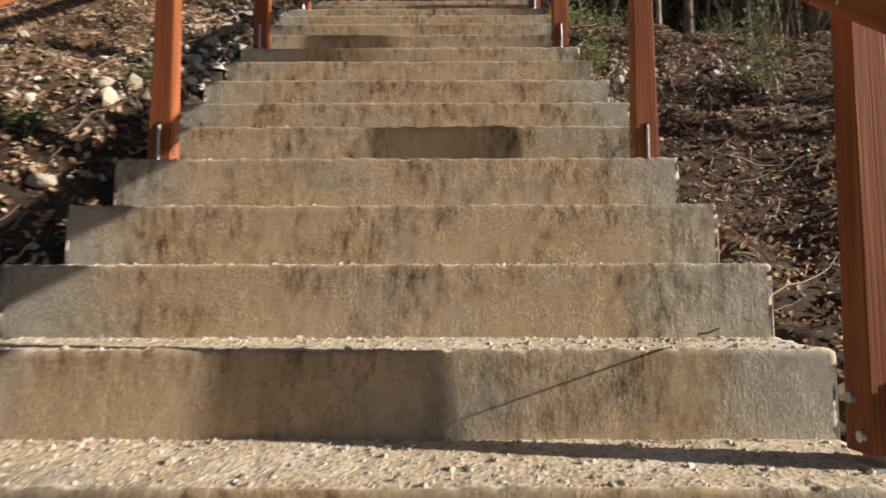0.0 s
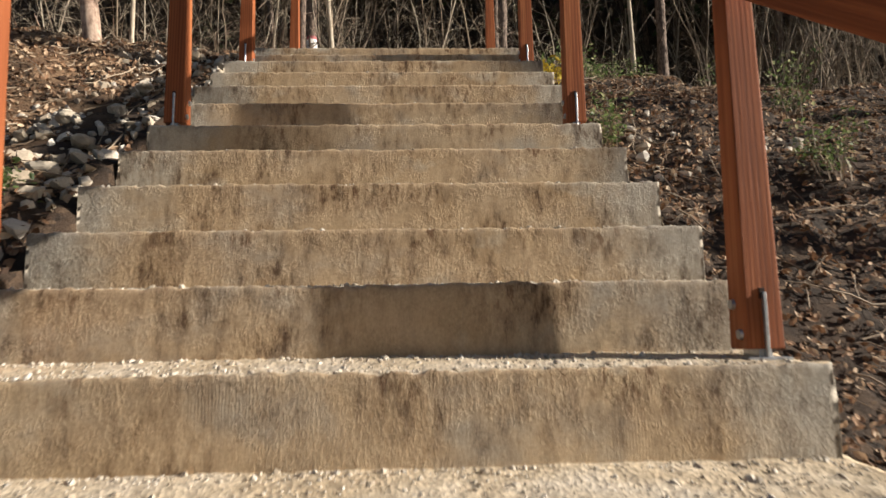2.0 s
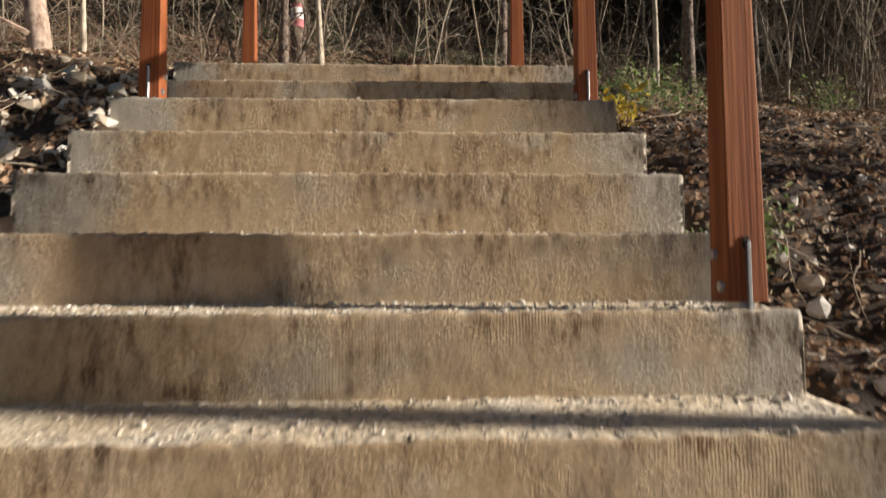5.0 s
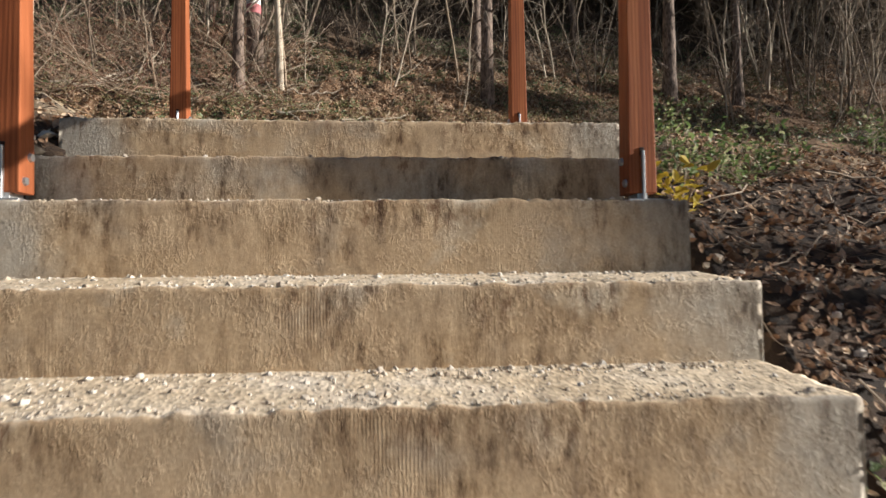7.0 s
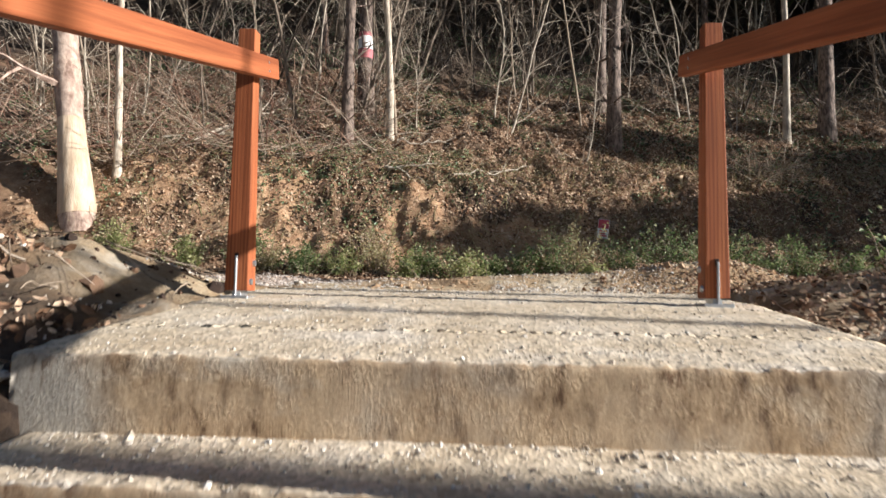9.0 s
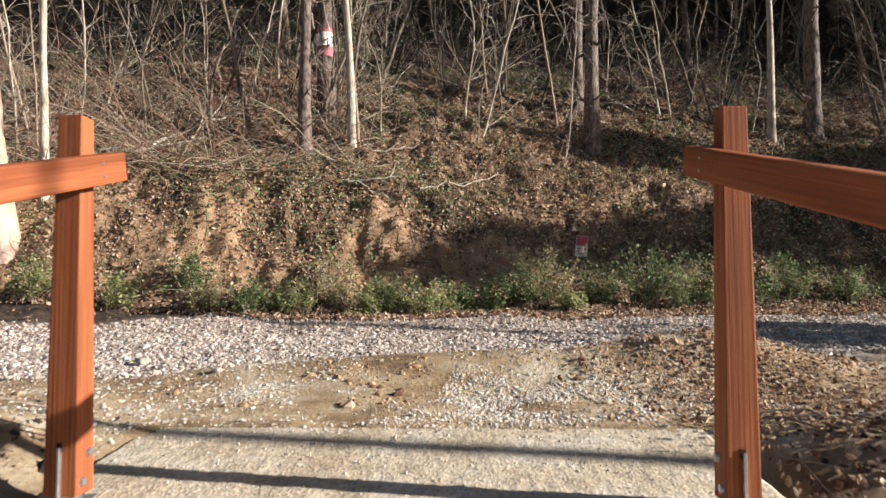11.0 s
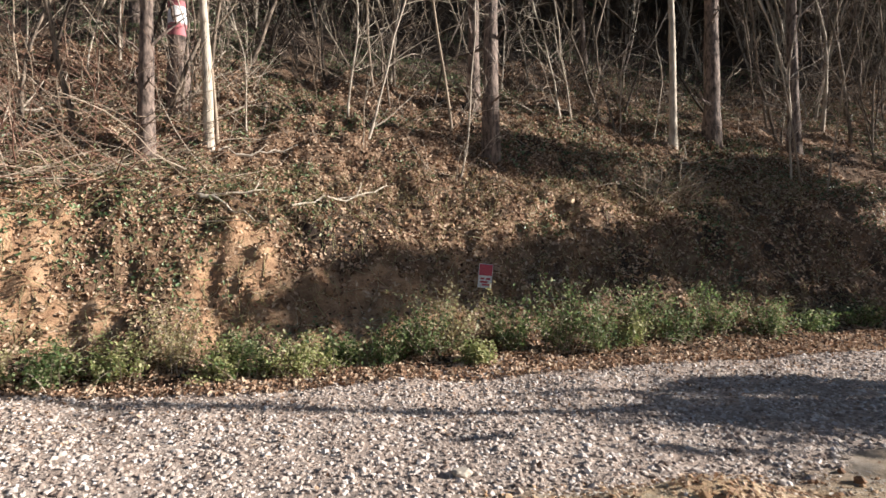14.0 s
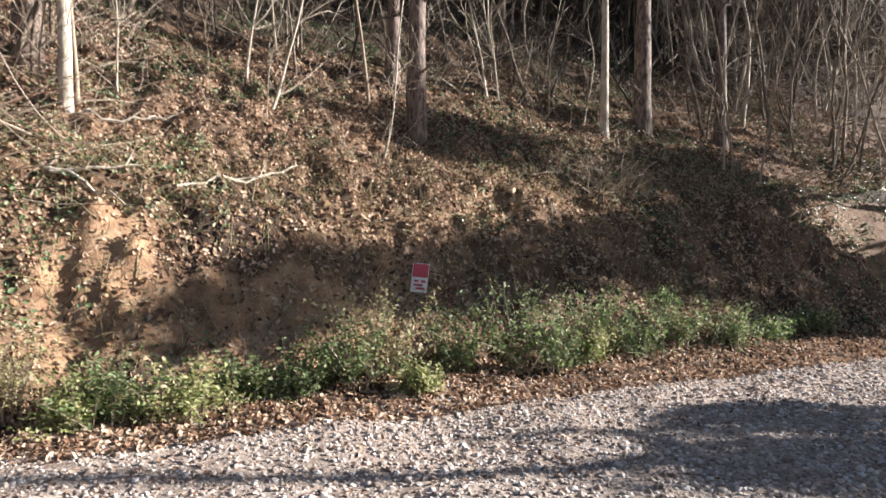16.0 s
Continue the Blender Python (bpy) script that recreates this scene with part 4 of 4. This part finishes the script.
# tangled dead stems and brambles on the bank
def tangle(name, n, x0, x1, u0, u1, lo, hi, mat, label, up=0.5, rad=0.006):
    tubes = []
    for _ in range(n):
        x, u = RNG.uniform(x0, x1), RNG.uniform(u0, u1)
        y = u + 0.2 * x + 11.95
        z = float(land(x, y))
        a = RNG.random() * 6.283
        ln = RNG.uniform(lo, hi)
        c = curve_path((x, y, z - 0.02), (math.cos(a), math.sin(a), RNG.uniform(0.1, 1.6) * up), ln, 7, 0.14, 0.05)
        c[:, 2] = np.maximum(c[:, 2], land(c[:, 0], c[:, 1]) + 0.01)
        r0 = rad * RNG.uniform(0.5, 1.6)
        tubes.append(tube(c, np.linspace(r0, r0 * 0.3, len(c)), 4))
    stuff(name, mesh_of(name, *joined(tubes), [mat]), label, "brushwood")


tangle("brambles", 700, -8.0, -1.9, 1.9, 6.0, 0.6, 1.8, REDTWIG, "tangle of reddish-brown bramble stems on the bank", 0.8)
tangle("brushwood", 640, -7.0, -1.5, 1.8, 5.0, 0.7, 2.2, TWIG, "pale dead stems and brushwood lying on the bank", 0.6)
tangle("brushwood", 700, -3.0, 12.0, 3.5, 9.0, 0.4, 1.6, TWIG, "pale dead stems standing among the ivy", 1.2, 0.005)
tangle("dead_grass", 5200, -5.5, 7.0, 0.5, 3.0, 0.12, 0.42, DRYHERB, "dry grass and roots hanging on the bank", 1.0, 0.0025)
# added out of view to throw broken shade on the soil by the steps
tangle("brushwood", 900, 4.8, 6.0, -14.2, -8.4, 0.8, 1.8, SHADE_TWIG, "dense bare brushwood added out of view to shade the soil beside the steps", 1.7, 0.012)
tangle("brush_pile", 160, 4.1, 4.9, 2.1, 2.9, 0.3, 0.8, TWIG, "grey heap of dead brushwood on the bank", 0.8, 0.006)
tangle("brushwood", 2600, -14, 24.0, 6.0, 20.0, 0.8, 2.8, SHADE_TWIG, "bare brushwood deep in the thicket", 1.4, 0.009)


# fallen branches
def branch(x, y, dx, dy, length, r, label):
    c = curve_path((0, 0, 0.0), (dx, dy, 0.0), length, 10, 0.06)
    w = c + np.array((x, y, 0))
    c[:, 2] = land(w[:, 0], w[:, 1]) + r + 0.03 - land(x, y)
    pieces = [tube(c, np.linspace(r, r * 0.4, len(c)), 6)]
    for j in (4, 6, 8):
        d = c[j] - c[j - 1] + RNG.normal(0, 0.05, 3)
        b = curve_path(c[j], d + np.array((0, 0, 0.03)), length * 0.25, 4, 0.1)
        pieces.append(tube(b, np.linspace(r * 0.5, r * 0.2, len(b)), 4))
    ob = new("fallen_branch", mesh_of("fallen_branch", *joined(pieces), [PALE_BARK], None, True))
    ob.location = (x, y, float(land(x, y)))
    return tagged(ob, label, "branch", "fallen branches")


branch(-1.55, 13.75, 0.9, -0.1, 0.75, 0.022, "bleached broken branch lying on the bank")
branch(-1.5, 13.72, 0.9, -0.25, 0.7, 0.018, "bleached broken branch lying on the bank")
branch(-0.55, 13.7, 0.75, 0.9, 1.6, 0.016, "long thin dead branch lying across the ivy")
branch(-1.55, 15.0, 0.8, 0.35, 1.0, 0.018, "pale dead branch beside the slender tree")
branch(-4.6, 14.2, 0.7, 0.9, 1.9, 0.03, "pale dead branch lying in the brambles")
branch(-5.0, 14.0, 0.9, 0.6, 2.0, 0.025, "pale dead branch lying in the brambles")
branch(1.9, 7.3, 0.75, 0.5, 0.6, 0.012, "dark dead branch lying beside the landing")

# a twig caught on the edge of a step
c = curve_path((0.66, 1.60, 1.478), (-0.1, -1, 0.03), 0.16, 6, 0.04)
tagged(new("twig", mesh_of("twig", *tube(c, np.linspace(0.0035, 0.002, len(c)), 5), [TWIG], None, True)), "thin dry twig lying over the edge of a step", "twig")

def twigs(n, x0, x1, y0, y1, label):
    tubes = []
    while len(tubes) < n:
        x, y = RNG.uniform(x0, x1), RNG.uniform(y0, y1)
        if not beside(x, y):
            continue
        a = RNG.random() * 6.283
        c = curve_path((x, y, 0), (math.cos(a), math.sin(a), 0.0), RNG.uniform(0.08, 0.45), 6, 0.16)
        c[:, 2] = land(c[:, 0], c[:, 1]) + 0.015 + 0.03 * RNG.random()
        if not beside(c[:, 0], c[:, 1]).all():
            continue
        r0 = RNG.uniform(0.0015, 0.005)
        tubes.append(tube(c, np.linspace(r0, r0 * 0.4, len(c)), 4))
    stuff("twigs", mesh_of("twigs", *joined(tubes), [TWIG]), label, "twigs")


twigs(700, 0.9, 4.5, 0.8, 7.6, "dry twigs lying on the soil beside the steps")
twigs(500, -4.0, -1.1, 0.8, 7.6, "dry twigs lying on the soil beside the steps")

# trail notice on a thin stake among the weeds
sign = new("trail_notice")
sx, sy = 1.49, 13.47
sign.matrix_world = pose(sx, sy, float(land(sx, sy)) - 0.07, 0, 6, -6)
part("stake", box(-0.012, 0.012, -0.008, 0.008, -0.15, 0.28, 0.002, 1), TWIG, sign, "thin weathered stake")
part("panel", box(-0.075, 0.075, -0.014, -0.008, 0.10, 0.36, 0.001, 1), WHITE_PAINT, sign, "white panel")
part("red_print", box(-0.07, 0.07, -0.018, -0.015, 0.235, 0.355, 0.0008, 1), PINK, sign, "faded red printed field")
for i, (a, b, z) in enumerate(((-0.05, -0.01, 0.20), (0.01, 0.055, 0.20), (-0.05, 0.03, 0.165), (-0.03, 0.05, 0.135))):
    part("print_bar", box(a, b, -0.018, -0.015, z - 0.010, z + 0.010, 0.0008, 1), PINK, sign, "red printed bar")
tagged(sign, "small red and white notice on a stake among the weeds", "sign")

STONE = plain("field_stone", (0.40, 0.35, 0.28), 0.9, 0.0, 30.0)
# loose stones picked out
for i, (x, y, r) in enumerate(((-1.28, 3.35, 0.06), (-1.5, 3.1, 0.07), (-1.35, 3.75, 0.06), (-1.6, 4.1, 0.07), (1.35, 2.05, 0.06), (1.9, 3.0, 0.05), (-1.3, 8.5, 0.035), (-1.9, 8.9, 0.05), (0.6, 9.6, 0.05), (2.6, 8.6, 0.05), (-1.45, 4.6, 0.06), (-1.3, 2.3, 0.05))):
    bm = bmesh.new()
    bmesh.ops.create_icosphere(bm, subdivisions=3, radius=1)
    for vert in bm.verts:
        q = vert.co.normalized()
        cut = 1 + 0.28 * noise.noise(q * 1.4 + Vector((i * 3.1, 0, 0))) + 0.06 * noise.noise(q * 5 + Vector((0, i, 0)))
        vert.co = Vector((q.x * cut, q.y * cut * 0.8, min(q.z * cut * 0.6, 0.42))) * r
    me = bpy.data.meshes.new("stone")
    bm.to_mesh(me)
    bm.free()
    me.materials.append(STONE)
    ob = new("stone", me)
    ob.matrix_world = pose(x, y, float(land(x, y)) + r * 0.35, 0, 0, i * 47)
    tagged(ob, "pale angular field stone lying on the ground", "stone", "loose field stones")

# unseen pines added farther along the track, boughs placed to shade bank and gravel
def bough(parent, at, ry, rz, count):
    """A clump of needles, thick in the middle and ragged at the rim."""
    d = RNG.normal(0, 1, (count, 3))
    d *= (RNG.random(count) ** 0.42 / np.linalg.norm(d, axis=1))[:, None] * (1 + 0.18 * RNG.normal(0, 1, (count, 1)))
    pos = d * np.array((0.8, ry, rz)) + np.array(at)
    child("crown", scatter("crown", SMALL_LEAF, pos, RNG.uniform(0.14, 0.30, count), turns(count), [NEEDLES]), parent, "dark green pine needles")


for x, y, h, boughs in ((14.2, 14.0, 6.2, ((11.2, 10.2, 0.75, 0.33), (12.0, 9.6, 0.62, 0.45), (13.0, 8.8, 0.75, 0.85), (13.6, 8.3, 0.6, 0.85), (12.7, 7.5, 0.45, 0.45), (13.3, 7.2, 0.6, 0.5), (14.0, 7.1, 0.6, 0.6))),
                        (14.3, 15.1, 7.0, ((14.6, 9.3, 1.0, 0.9), (14.4, 11.2, 0.65, 0.8), (15.5, 9.5, 0.65, 0.6)))):
    t = tree("pine_tree", x, y, tree_meshes(h, 0.10, 10, PINE_BARK, 0.3, 9, 0.012, each=True), "unseen dark pine beside the track, dense boughs added to shade the bank", 0)
    for by, bz, ry, rz in boughs:
        bough(t, (14.0 - x, by - y, bz - t.location.z), ry, rz, int(900 * (ry + 0.3) * (rz + 0.3)) + 300)
t = tree("pine_tree", 10.4, 10.0, tree_meshes(3.4, 0.08, 10, PINE_BARK, 0.3, 9, 0.012, each=True), "unseen young dark pine beside the track, added to shade the gravel", 0)
for by, bz in ((9.5, 7.1), (10.3, 6.9)):
    bough(t, (-0.2, by - 10.0, bz - t.location.z), 0.42, 0.25, 260)
t = tree("pine_tree", 10.2, 9.4, tree_meshes(2.8, 0.10, 10, PINE_BARK, 0.3, 9, 0.012, each=True), "unseen dark pine beside the track, dense crown added to shade the gravel", 0)
pine_crown(t, 2.0, 0.9, 1700)
SLIM = [tree_meshes(9, 0.11, 9, m, 0.55, 9, 0.004, 1.0, 1.2) for m in (GREY_BARK, PINE_BARK)]
# bare trees down the slope, which throw their shadows over the steps and the track
for i, (x, y, k) in enumerate(((7.4, 2.56, 0.8), (8.0, 3.96, 0.7), (8.2, 2.86, 0.38), (8.0, -0.6, 1.0), (10.0, -1.6, 1.0), (13.2, 3.6, 1.0), (9.0, 4.95, 0.4), (9.0, 5.74, 0.7), (12.0, 9.16, 0.85))):
    tree("woodland_tree", x, y, SLIM[i % 2], "tall bare tree on the slope beside the steps", i * 67, 1.0, (0, 0), "bare trees beside the steps").scale = (k, k, 1.0)
